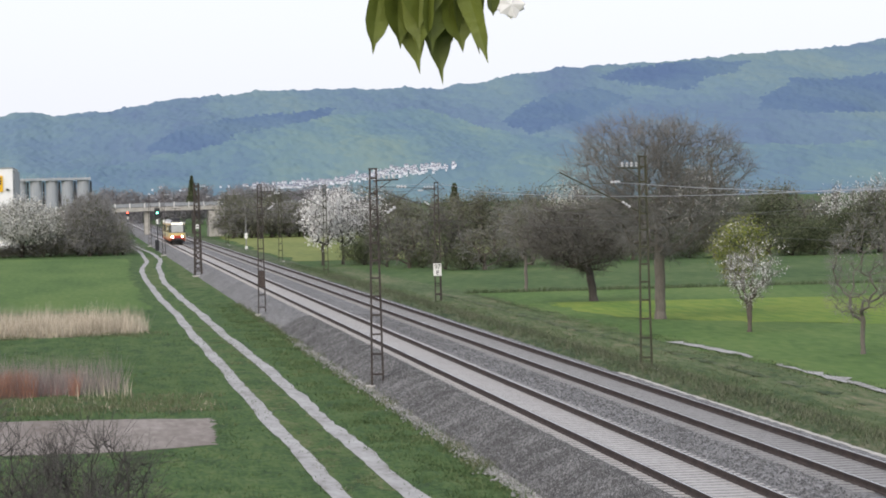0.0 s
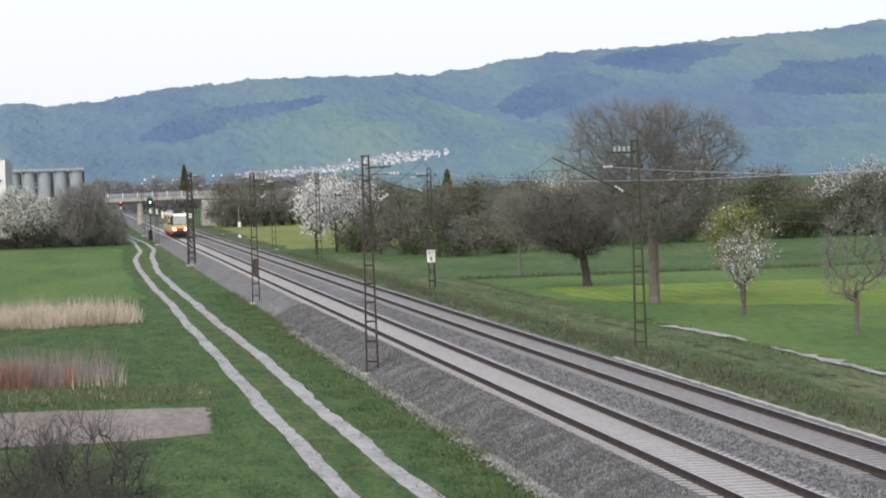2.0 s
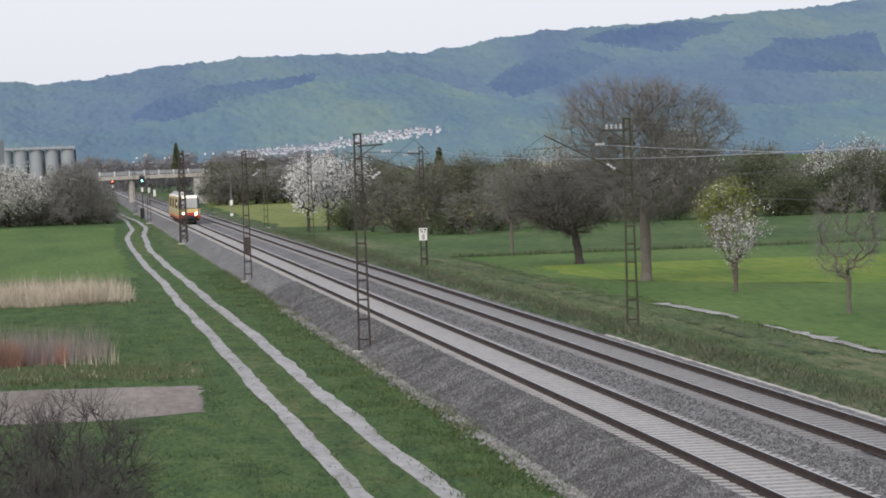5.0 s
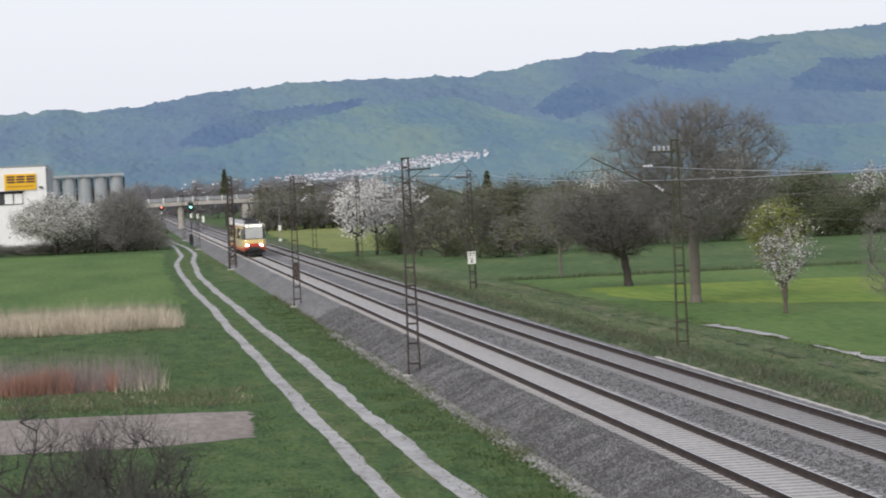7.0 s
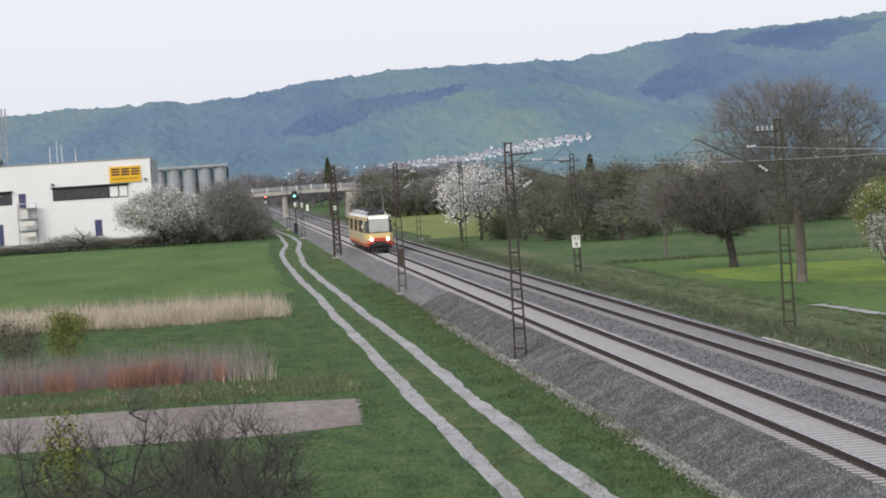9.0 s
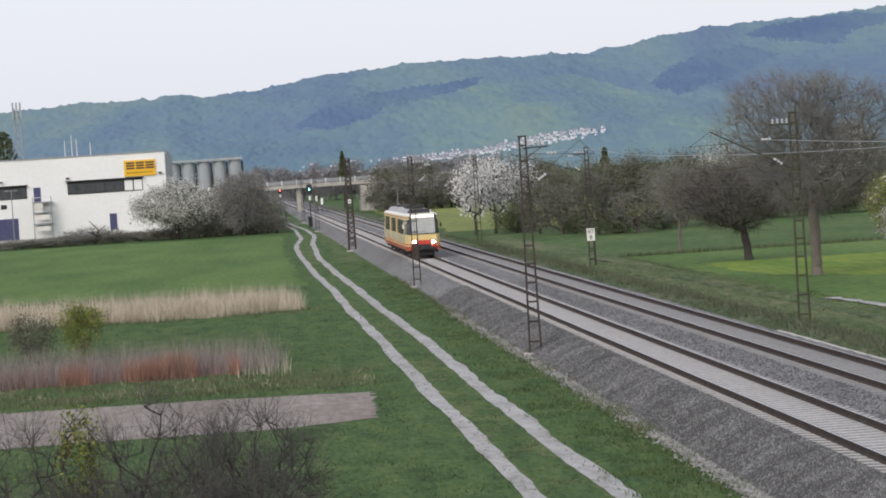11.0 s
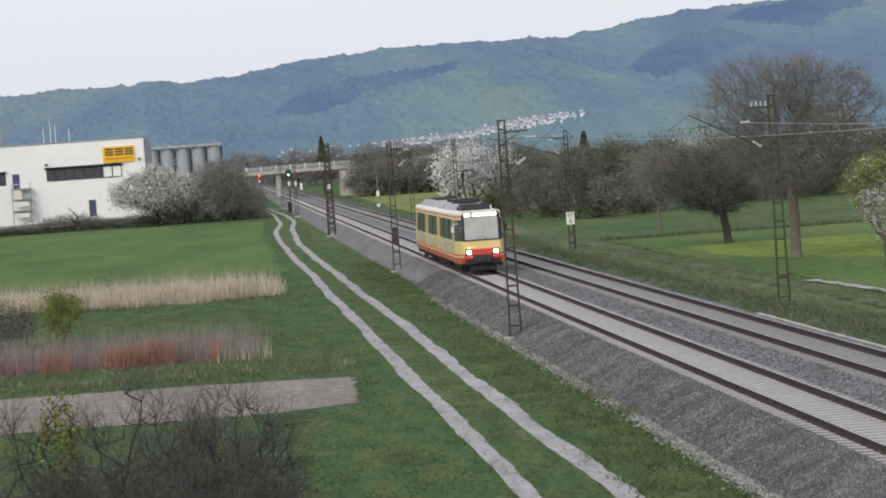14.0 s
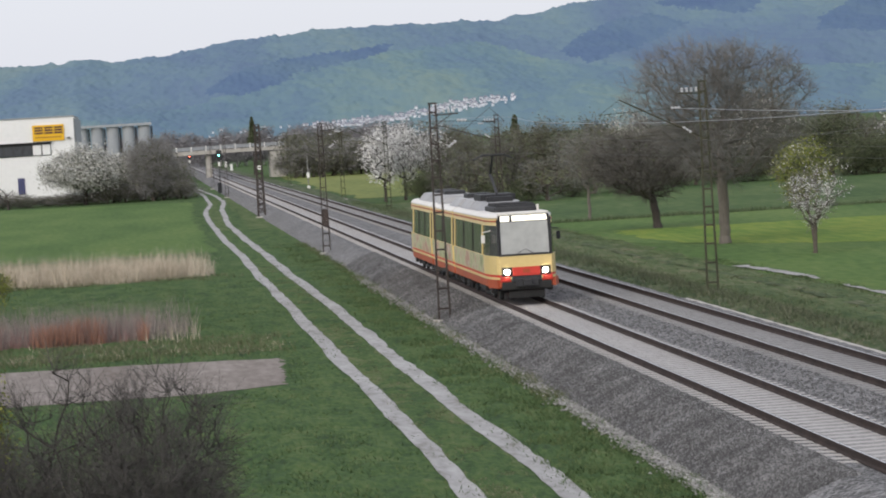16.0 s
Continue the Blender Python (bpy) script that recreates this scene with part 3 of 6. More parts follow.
ribbon("wheel_rut", [(6.2, 40), (6.05, 60), (5.95, 100), (5.8, 128), (5.72, 170), (5.45, 240), (5.7, 300), (7.4, 354), (7.8, 400), (7.4, 500)], 0.52, GROUND + 0.03, TRACK_DIRT, "pale gravel wheel rut of a farm track", seed=2)
ribbon("wheel_rut", [(8.2, 40), (8.0, 58), (7.75, 75), (7.72, 107), (7.5, 141), (7.2, 190), (6.95, 252), (7.6, 300), (9.3, 366), (9.4, 394), (8.2, 480)], 0.55, GROUND + 0.03, TRACK_DIRT, "pale gravel wheel rut of a farm track", seed=5)
for seed, width, run in ((18, 0.4, [(28.0, 55), (28.2, 96), (28.5, 116)]), (19, 0.55, [(28.6, 120), (28.4, 127), (28.1, 135)])):
    ribbon("field_path", run, width, GROUND + 0.07, TRACK_DIRT, "pale worn path along the field edge", rough=0.35, seed=seed)
ribbon("trodden_path", [(27.6, 139), (27.6, 150), (28.0, 177), (28.6, 212)], 0.5, GROUND + 0.06, VERGE, "trodden brownish grass path along the field edge", rough=0.4, seed=21)
ribbon("trodden_path", [(26.0, 80), (26.2, 120), (26.0, 150), (26.2, 212)], 0.45, GROUND + 0.06, BANK_TURF, "trodden brownish grass path along the field edge", rough=0.4, seed=22)

ribbon("gravel_foot", [(10.58, 48), (10.6, 90), (10.62, 150)], 0.36, GROUND + 0.03, PALE_STONE, "pale chippings along the foot of the ballast", rough=0.3, step=0.5, seed=31)

# uneven turf on either side of the farm track
LEFT_RUT = ([40, 60, 100, 128, 170, 240], [6.2, 6.05, 5.95, 5.8, 5.72, 5.45])
RIGHT_RUT = ([40, 58, 75, 107, 141, 190, 252], [8.2, 8.0, 7.75, 7.72, 7.5, 7.2, 6.95])


def turf(name, x0, x1, y0, y1, dx, dy, height, material, label, bare=None):
    sh = Shape()
    gx, gy = np.arange(x0, x1 + dx, dx), np.arange(y0, y1 + dy, dy)
    for y in gy:
        a, b = float(np.interp(y, *LEFT_RUT)), float(np.interp(y, *RIGHT_RUT))
        for x in gx:
            k = min(1.0, max(0.0, min(abs(x - a), abs(x - b)) / 0.35 - 0.75))
            k *= min(1.0, max(0.0, (x1 - x) / 0.5), max(0.0, (x - x0) / 0.5))
            if bare and bare(x, y):
                k = 0.0
            n = noise.noise((x * 1.1, y * 0.55, 0.3)) + 0.7 * noise.noise((x * 2.6, y * 1.3, 4.0)) + 0.35
            sh.v.append((x, y, GROUND + 0.0065 + height * max(0.0, n) * k))
    nx_ = len(gx)
    sh.f = [(j * nx_ + i, j * nx_ + i + 1, (j + 1) * nx_ + i + 1, (j + 1) * nx_ + i) for j in range(len(gy) - 1) for i in range(nx_ - 1)]
    sh.m = [0] * len(sh.f)
    tagged(new(name, sh.mesh(name, material, smooth=True)), label, "turf", "", "structure")


turf("meadow_turf", -17, 10.3, 54, 157, 0.24, 0.5, 0.085, GRASS, "uneven spring turf along the farm track",
     bare=lambda x, y: 82.6 < y < 100.5 and x < 4.6)
turf("track_margin_turf", -2, 10.5, 157, 240, 0.3, 0.8, 0.09, GRASS, "uneven spring turf along the farm track", bare=lambda x, y: x < 4.4 and y > 193)
turf("field_turf", 28.9, 44, 70, 144, 0.3, 0.6, 0.07, CROP, "uneven green crop beside the line")
turf("margin_turf", 23.9, 27.9, 60, 200, 0.25, 0.6, 0.1, MARGIN, "uneven trampled grass beside the line")

# railway bed: shoulders of stone, level top, a planted bank on the far side
bed = Shape()
PROFILE = [(10.55, GROUND - 0.05), (10.9, -0.76), (11.65, -0.36), (12.2, -0.174), (12.48, -0.162), (12.75, -0.172), (13.02, -0.2), (14.48, -0.2), (14.75, -0.172), (15.02, -0.162), (15.75, -0.158), (16.47, -0.162), (16.74, -0.172),
           (17.02, -0.2), (18.46, -0.2), (18.74, -0.172), (19.01, -0.162), (19.5, -0.24), (20.0, -0.5), (20.25, -0.56)]
rows = [-40, 0] + list(np.arange(40, 130, 0.45)) + list(np.arange(130, 260, 1.5)) + list(np.arange(260, 1100, 12))
rb = random.Random(4)
for y in rows:
    for i, (x, z) in enumerate(PROFILE):
        bed.v.append((x + (rb.gauss(0, 0.02) if i in (0, 1, 2) else 0), y, z + rb.gauss(0, 0.012 if i < 3 or i > 16 else 0.0015)))
np_ = len(PROFILE)
bed.f = [(j * np_ + i, j * np_ + i + 1, (j + 1) * np_ + i + 1, (j + 1) * np_ + i) for j in range(len(rows) - 1) for i in range(np_ - 1)]
bed.m = [0] * len(bed.f)
tagged(new("ballast_bed", bed.mesh("ballast_bed", BALLAST)), "grey crushed-stone ballast bed of a double railway line", "ballast", "", "structure")

bank = Shape()
BANK = [(20.2, -0.62), (20.6, -0.42), (21.4, -0.40), (22.2, -0.6), (23.2, -0.85), (24.0, GROUND + 0.004)]
for y in rows:
    for x, z in BANK:
        bank.v.append((x + rb.gauss(0, 0.06), y, z + rb.gauss(0, 0.03)))
nb = len(BANK)
bank.f = [(j * nb + i, j * nb + i + 1, (j + 1) * nb + i + 1, (j + 1) * nb + i) for j in range(len(rows) - 1) for i in range(nb - 1)]
bank.m = [0] * len(bank.f)
tagged(new("grass_bank", bank.mesh("grass_bank", BANK_TURF)), "low bank of rough green grass beside the line", "bank", "", "structure")


# ---- railway tracks ----
def rail_shape(y0, y1):
    half = [(0.075, -0.172), (0.075, -0.160), (0.012, -0.135), (0.010, -0.055), (0.036, -0.04), (0.036, -0.006), (0.027, -0.0005), (0.017, 0.0)]
    ring = [(x, z) for x, z in half] + [(-x, z) for x, z in reversed(half)]
    sh = Shape()
    n = len(ring)
    sh.v = [(x, y, z) for y in (y0, y1) for x, z in ring]
    for i in range(n):
        sh.f.append((i, (i + 1) % n, n + (i + 1) % n, n + i))
        sh.m.append(1 if i == 7 else 0)
    return sh


def sleeper_shape(half=1.3):
    sh = Shape()
    sh.v = [(sx * half, sy * 0.13, -0.30) for sx in (-1, 1) for sy in (-1, 1)] + [(sx * (half - 0.03), sy * 0.105, -0.155) for sx in (-1, 1) for sy in (-1, 1)] + [(sx * 0.35, sy * 0.1, -0.175) for sx in (-1, 1) for sy in (-1, 1)]
    sh.f = [(0, 1, 5, 4), (2, 6, 7, 3), (0, 4, 8, 10, 6, 2), (1, 3, 7, 11, 9, 5), (4, 5, 9, 8), (8, 9, 11, 10), (10, 11, 7, 6)]
    sh.m = [0] * len(sh.f)
    return sh


def make_track(x, label):
    ob = thing("railway_track", label, "railway track", "railway tracks", (x, 0, 0))
    for side in (-0.7525, 0.7525):
        r = part("rail", rail_shape(-30, 1050), (RAIL_RUST, RAIL_TOP), ob, "rusty steel rail with a polished head")
        r.location.x = side
    return ob


# ---- masts of the overhead line ----
def mast_parts(ob, height, base_w, top_w, steel, step=0.72, leg_w=0.035):
    """A flat battened mast: two channels, rungs between them, a concrete foot."""
    for s in (-1, 1):
        leg = Shape()
        leg.add([(s * base_w / 2 + dx, dy, 0) for dx in (-leg_w, leg_w) for dy in (-0.07, 0.07)] + [(s * top_w / 2 + dx, dy, height) for dx in (-leg_w * 0.86, leg_w * 0.86) for dy in (-0.06, 0.06)],
                [(0, 1, 5, 4), (2, 6, 7, 3), (0, 4, 6, 2), (1, 3, 7, 5), (4, 5, 7, 6)])
        part("mast_leg", leg, steel, ob)
    z = 0.45
    while z < height:
        w = base_w + (top_w - base_w) * z / height
        rung = Shape().box(-w / 2, w / 2, -0.075, 0.075, z - 0.035, z + 0.035)
        part("rung", rung, steel, ob)
        z += step * (0.8 + 0.3 * (1 - z / height))
    part("cap_plate", Shape().box(-top_w / 2 - 0.05, top_w / 2 + 0.05, -0.09, 0.09, height - 0.02, height + 0.04), steel, ob)
    part("foundation", Shape().box(-base_w / 2 - 0.22, base_w / 2 + 0.22, -0.35, 0.35, -0.6, 0.03), CONCRETE, ob, "weathered concrete foundation", bevel=0.03)


def insulator(x0, z0, x1, z1, n=4):
    """A ribbed ceramic rod, turned in one piece."""
    sh = Shape()
    p, q = Vector((x0, 0, z0)), Vector((x1, 0, z1))
    d = (q - p).normalized()
    u = d.orthogonal().normalized()
    w = d.cross(u)
    stops = [(0.0, 0.02)] + [(k, r) for i in range(n) for k, r in (((i + 0.15) / n, 0.03), ((i + 0.5) / n, 0.065), ((i + 0.8) / n, 0.03))] + [(1.0, 0.02)]
    for k, r in stops:
        c = p.lerp(q, k)
        sh.v += [tuple(c + (u * math.cos(a * math.pi / 4) + w * math.sin(a * math.pi / 4)) * r) for a in range(8)]
    for j in range(len(stops) - 1):
        for a in range(8):
            sh.f.append((8 * j + a, 8 * j + (a + 1) % 8, 8 * j + 8 + (a + 1) % 8, 8 * j + 8 + a))
            sh.m.append(0)
    return sh


def make_mast(x, y, z, height, reach, steel, label, weight=False, crossarm=True, plate=False, stout=False):
    """reach: how far the bracket stretches over the track, to the right where positive."""
    ob = thing("catenary_mast", label, "railway mast", "masts of the overhead line", (x, y, z))
    mast_parts(ob, height, 0.66 if stout else 0.44, 0.4 if stout else 0.24, steel, leg_w=0.1 if stout else 0.035)
    if stout:
        z0, flip = 0.45, 1
        while z0 < height - 0.5:
            z1 = z0 + 0.5
            w0, w1 = 0.33 - 0.13 * z0 / height, 0.33 - 0.13 * z1 / height
            part("lattice_brace", Shape().tube((-flip * w0, -0.06, z0), (flip * w1, -0.06, z1), 0.06, 0.06, 4).tube((flip * w0, 0.06, z0), (-flip * w1, 0.06, z1), 0.06, 0.06, 4), steel, ob)
            z0, flip = z1, -flip
    s = 1 if reach > 0 else -1
    wire_z, rope_z = 5.5 - z, 6.75 - z
    if crossarm:
        arm = Shape().tube((0, 0, height - 0.45), (s * 0.98, 0, height - 0.42), 0.03, 0.026).tube((0, 0, height - 0.9), (s * 0.7, 0, height - 0.45), 0.018, 0.018)
        part("crossarm", arm, steel, ob)
        for k in (0.24, 0.43, 0.62, 0.81):
            part("insulator", insulator(s * k, height - 0.39, s * k, height - 0.2, 2), CERAMIC, ob, "white ceramic insulator")
    tip = abs(reach)
    thin = 1.0 if reach < 0 else 0.35
    bracket = Shape().tube((0, 0, rope_z + 0.15), (s * tip, 0, rope_z), 0.01, 0.01).tube((0, 0, wire_z + 0.1), (s * tip * 0.8, 0, rope_z + 0.55), 0.03 * thin, 0.026 * thin).tube((s * tip * 0.8, 0, rope_z + 0.55), (s * tip, 0, rope_z), 0.01, 0.01).tube((s * tip * 0.45, 0, wire_z + 0.35), (s * (tip + 0.2), 0, wire_z + 0.2), 0.014 * thin, 0.012 * thin).tube((s * (tip + 0.2), 0, wire_z + 0.2), (s * (tip - 0.1), 0, wire_z), 0.012, 0.012)
    part("bracket", bracket, steel, ob)
    part("insulator", insulator(s * 0.9, rope_z + 0.13, s * 1.3, rope_z + 0.12, 3), CERAMIC, ob, "white ceramic insulator")
    part("insulator", insulator(s * 0.5, wire_z + 0.36, s * 0.85, wire_z + 0.6, 3), CERAMIC, ob, "white ceramic insulator")
    if weight:
        stack = part("tension_weight", Shape().tube((0, -0.18, 1.7), (0, -0.18, 2.78), 0.02, 0.02, 6), steel, ob, "rusty stack of tension weights")
        disc = Shape().box(-0.2, 0.2, -0.3, -0.06, 0, 0.095).mesh("weight", WEIGHT)
        for i in range(9):
            one = new("weight", disc)
            one.parent = stack
            one.matrix_basis = pose(0.012 * (-1) ** i, 0, 1.75 + i * 0.11)
        part("tension_cable", Shape().tube((0, -0.18, 2.7), (0, -0.18, height - 1.0), 0.012, 0.012, 5), steel, ob)
    if plate:
        part("number_plate", Shape().box(-0.14, 0.14, -0.12, -0.1, 4.6, 5.0), SIGN_WHITE, ob, "small white plate with a dark bar")
        part("number_bar", Shape().box(-0.09, 0.09, -0.126, -0.121, 4.75, 4.86), INK, ob)
    return ob


MAST_L = [(11.0, 108.2, -0.78, 8.35), (10.95, 179.0, -0.78, 8.2), (10.75, 276.0, -0.8, 9.0), (10.5, 387, -0.8, 8.5), (10.5, 470, -0.8, 8.4)]
MAST_R = [(21.9, 110.0, -0.55, 8.4), (24.4, 196.5, -0.9, 8.3), (22.1, 262.5, -0.62, 8.3), (22.1, 324, -0.62, 8.3), (22.1, 447, -0.62, 8.4)]
for i, (x, y, z, h) in enumerate(MAST_L):
    make_mast(x, y, z, h, TRACK_NEAR - x, MAST_STEEL,
              "battened steel mast with a stack of rusty tension weights" if i == 1 else "dark battened steel mast standing on the ballast shoulder", weight=(i == 1), plate=(i == 2), stout=(i == 2))
for i, (x, y, z, h) in enumerate(MAST_R):
    make_mast(x, y, z, h, TRACK_FAR - x, MAST_GREEN if i != 1 else MAST_STEEL, "battened steel mast on the grassy bank, mossy paint")


def make_wires(x, posts, label):
    ob = thing("overhead_line", label, "overhead line", "overhead lines")
    rope, hang = Shape(), Shape()
    stops = [-20.0, 34.0] + posts + [posts[-1] + 80, posts[-1] + 160]
    for a, b in zip(stops, stops[1:]):
        n = 10
        low = min(0.95, 0.00016 * (b - a) ** 2)
        pts = [(x, a + (b - a) * i / n, 6.75 - low * 4 * (i / n) * (1 - i / n)) for i in range(n + 1)]
        for p, q in zip(pts, pts[1:]):
            rope.tube(p, q, 0.0045, 0.0045, 5, caps=False)
        for p in pts[1:-1:2]:
            hang.tube(p, (x, p[1], 5.5), 0.002, 0.002, 4, caps=False)
    part("messenger_wire", rope, WIRE, ob)
    part("dropper_wire", hang, WIRE, ob)["kind"] = "stuff"
    part("contact_wire", Shape().tube((x, -20, 5.5), (x, stops[-1], 5.5), 0.0035, 0.0035, 5, caps=False), WIRE, ob)


make_wires(TRACK_NEAR, [m[1] for m in MAST_L], "thin grey contact and messenger wires above the nearer track")
make_wires(TRACK_FAR, [m[1] for m in MAST_R], "thin grey contact and messenger wires above the farther track")
feeder = thing("feeder_cable", "pale feeder wires strung along the masts", "cable", "overhead lines")
for line in ([(21.3, 0, 7.9), (21.3, 34, 7.1), (21.3, 73, 6.45), (21.3, 110, 6.3), (21.3, 150, 6.62), (23.9, 196.5, 7.3), (21.9, 262.5, 7.4), (21.9, 324, 7.4), (21.9, 447, 7.4)],
             [(20.8, 0, 7.9), (20.8, 34, 6.9), (20.8, 73, 6.4), (20.8, 90, 6.5), (20.8, 110, 6.86)]):
    fe = Shape()
    for k in range(len(line) - 1):
        p0, p1, p2, p3 = (Vector(line[min(max(k + d, 0), len(line) - 1)]) for d in (-1, 0, 1, 2))
        pts = []
        for i in range(9):
            c = i / 8
            pts.append(p1 + 0.5 * c * (p2 - p0) * (1 - c) ** 2 + (p2 - p1) * (3 * c * c - 2 * c ** 3) - 0.5 * c * c * (1 - c) * (p3 - p1))
        for p, q in zip(pts, pts[1:]):
            fe.tube(p, q, 0.011, 0.011, 5, caps=False)
    part("wire", fe, SILO_GREY, feeder)


# ---- the tram-train ----
def plan(y0, y1, inset=0.0, nose=None):
    """Outline of a car body in plan; nose: 'front', 'rear' or None for a blunt end."""
    w = 1.325 - inset
    front = [(-w, y0), (w, y0)]
    rear = [(w, y1), (-w, y1)]
    if nose == "front":
        front = [(-w, y0 + 1.75), (-1.25 + inset, y0 + 0.95), (-1.08 + inset, y0 + 0.16), (-0.98 + inset, y0 + inset), (0.98 - inset, y0 + inset), (1.08 - inset, y0 + 0.16), (1.25 - inset, y0 + 0.95), (w, y0 + 1.75)]
    if nose == "rear":
        rear = [(w, y1 - 1.75), (1.25 - inset, y1 - 0.95), (1.08 - inset, y1 - 0.16), (0.98 - inset, y1 - inset), (-0.98 + inset, y1 - inset), (-1.08 + inset, y1 - 0.16), (-1.25 + inset, y1 - 0.95), (-w, y1 - 1.75)]
    return front + rear


def bogie(y):
    sh = Shape().box(-1.05, 1.05, y - 1.5, y + 1.5, 0.36, 0.62)
    for dy in (-0.95, 0.95):
        sh.tube((-0.82, y + dy, 0.34), (0.82, y + dy, 0.34), 0.07, 0.07, 8)
        for s in (-0.78, 0.78):
            sh.tube((s - 0.06, y + dy, 0.335), (s + 0.06, y + dy, 0.335), 0.335, 0.335, 18)
        for s in (-1.08, 1.08):
            sh.box(s - 0.09, s + 0.09, y + dy - 0.2, y + dy + 0.2, 0.28, 0.5)
    return sh


train = thing("tram_train", "cream, red and white three-section tram-train with lit headlamps", "tram train")
SECTIONS = [(0.0, 12.6, "front"), (13.1, 21.6, None), (22.1, 33.2, "rear")]
for y0, y1, nose in SECTIONS:
    part("skirt", Shape().prism(plan(y0, y1, 0.03, nose), 0.54, 0.84, 0.0), ORANGE, train, "dusty orange-red lower skirt", bevel=0.03)
    part("stripe", Shape().prism(plan(y0, y1, 0.0, nose), 0.84, 0.93, 0.0), CREAM, train)
    part("stripe", Shape().prism(plan(y0, y1, 0.012, nose), 0.93, 1.02, 0.0), RED, train, "thin red stripe")
    part("lower_body", Shape().prism(plan(y0, y1, 0.0, nose), 1.02, 1.72, 0.0), CREAM, train)
    part("window_band", Shape().prism(plan(y0, y1, 0.03, nose), 1.72, 2.86, 0.06), TRAIN_GLASS, train, "dark tinted window band")
    part("cornice", Shape().prism(plan(y0, y1, 0.06, nose), 2.86, 3.12, 0.03), CREAM, train)
    part("cornice_stripe", Shape().prism(plan(y0, y1, 0.05, nose), 2.99, 3.04, 0.0), ORANGE, train)
    part("roof", Shape().prism(plan(y0, y1, 0.02, nose), 3.12, 3.29, 0.16), ROOF_WHITE, train, "off-white rounded roof edge", bevel=0.09)
    for s in (-1, 1):
        lo, hi = (y0 + 2.2 if nose == "front" else y0 + 0.25), (y1 - 2.2 if nose == "rear" else y1 - 0.25)
        part("printed_panel", Shape().box(*sorted((s * 1.318, s * 1.331)), lo, hi, 1.05, 1.70), ADVERT, train, "faded printed advertising panel")
        n = 3 if nose else 2
        lo, hi = (y0 + 2.6 if nose == "front" else y0 + 0.3), (y1 - 2.6 if nose == "rear" else y1 - 0.3)
        for i in range(n + 1):
            y = lo + (hi - lo) * i / n
            w = 0.09 if i in (0, n) else 0.022
            part("pillar", Shape().add([(s * 1.29, y - w, 1.70), (s * 1.328, y - w, 1.70), (s * 1.328, y + w, 1.70), (s * 1.29, y + w, 1.70), (s * 1.2, y - w, 2.88), (s * 1.27, y - w, 2.88), (s * 1.27, y + w, 2.88), (s * 1.2, y + w, 2.88)],
                                       [(0, 3, 2, 1), (4, 5, 6, 7), (0, 1, 5, 4), (1, 2, 6, 5), (2, 3, 7, 6), (3, 0, 4, 7)]), CREAM if i in (0, n) else TRAIN_GLASS, train)
    for k, y in enumerate(([y0 + 2.6, y1 - 2.6] if nose else [])):
        part("bogie", bogie(y), DARK_METAL, train, "dark bogie with steel wheels")
for y in (12.85, 21.85):
    part("gangway_bellows", Shape().box(-1.2, 1.2, y - 0.26, y + 0.26, 0.6, 3.2), ROOF_WHITE, train, "pale gangway bellows between the sections")
    part("bogie", bogie(y), DARK_METAL, train, "dark bogie with steel wheels")
for y in (4.2, 8.6, 15.5, 18.5, 25.0, 28.2):
    part("underfloor_box", Shape().box(-1.1, 1.1, y, y + 1.7, 0.3, 0.6), DARK_METAL, train, bevel=0.03)


def fairing(y0, y1, nose=0.0):
    w, t = 1.02, 0.74
    return Shape().add([(-w, y0, 3.3), (w, y0, 3.3), (w, y1, 3.3), (-w, y1, 3.3), (-t, y0 + nose, 3.62), (t, y0 + nose, 3.62), (t, y1 - 0.1, 3.62), (-t, y1 - 0.1, 3.62)],
                       [(0, 1, 5, 4), (1, 2, 6, 5), (2, 3, 7, 6), (3, 0, 4, 7), (4, 5, 6, 7)])


for y0, y1, n in ((5.6, 8.9, 1.5), (9.0, 12.3, 0.1), (13.3, 16.3, 0.1), (19.6, 21.4, 0.1), (22.4, 26.0, 0.1), (26.1, 30.0, 0.1)):
    part("roof_fairing", fairing(y0, y1, n), FAIRING, train, "grey roof equipment fairing", bevel=0.04)
grille = Shape().box(-0.8, 0.85, 2.2, 5.3, 3.28, 3.48)
part("roof_cooler", grille, DARK_METAL, train, "dark louvred roof cooler", bevel=0.05)
for i in range(6):
    part("cooler_fin", Shape().box(-0.7, 0.8, 2.35 + i * 0.48, 2.6 + i * 0.48, 3.46, 3.54 + 0.05 * (i % 2)), DARK_METAL, train)
for y0, y1, x0, x1, top in ((6.9, 8.3, -0.5, 0.55, 3.78), (9.3, 10.2, -0.55, 0.3, 3.8), (10.6, 12.0, -0.4, 0.6, 3.76), (13.7, 15.2, -0.5, 0.5, 3.8), (15.4, 16.0, -0.3, 0.5, 3.74), (22.8, 24.4, -0.5, 0.45, 3.78), (27.0, 29.0, -0.4, 0.5, 3.76)):
    part("roof_unit", Shape().box(x0, x1, y0, y1, 3.5, top), DARK_METAL, train, "dark roof-mounted electrical unit", bevel=0.04)
part("roof_horn", Shape().tube((0.72, 1.2, 3.2), (0.72, 1.2, 3.55), 0.03, 0.05, 8), ROOF_WHITE, train)
panto = Shape().box(-0.7, 0.7, 7.4, 9.7, 3.6, 3.86)
panto.tube((0, 7.6, 3.86), (0, 9.5, 4.65), 0.06, 0.055).tube((0, 9.5, 4.65), (0, 8.3, 5.42), 0.05, 0.04)
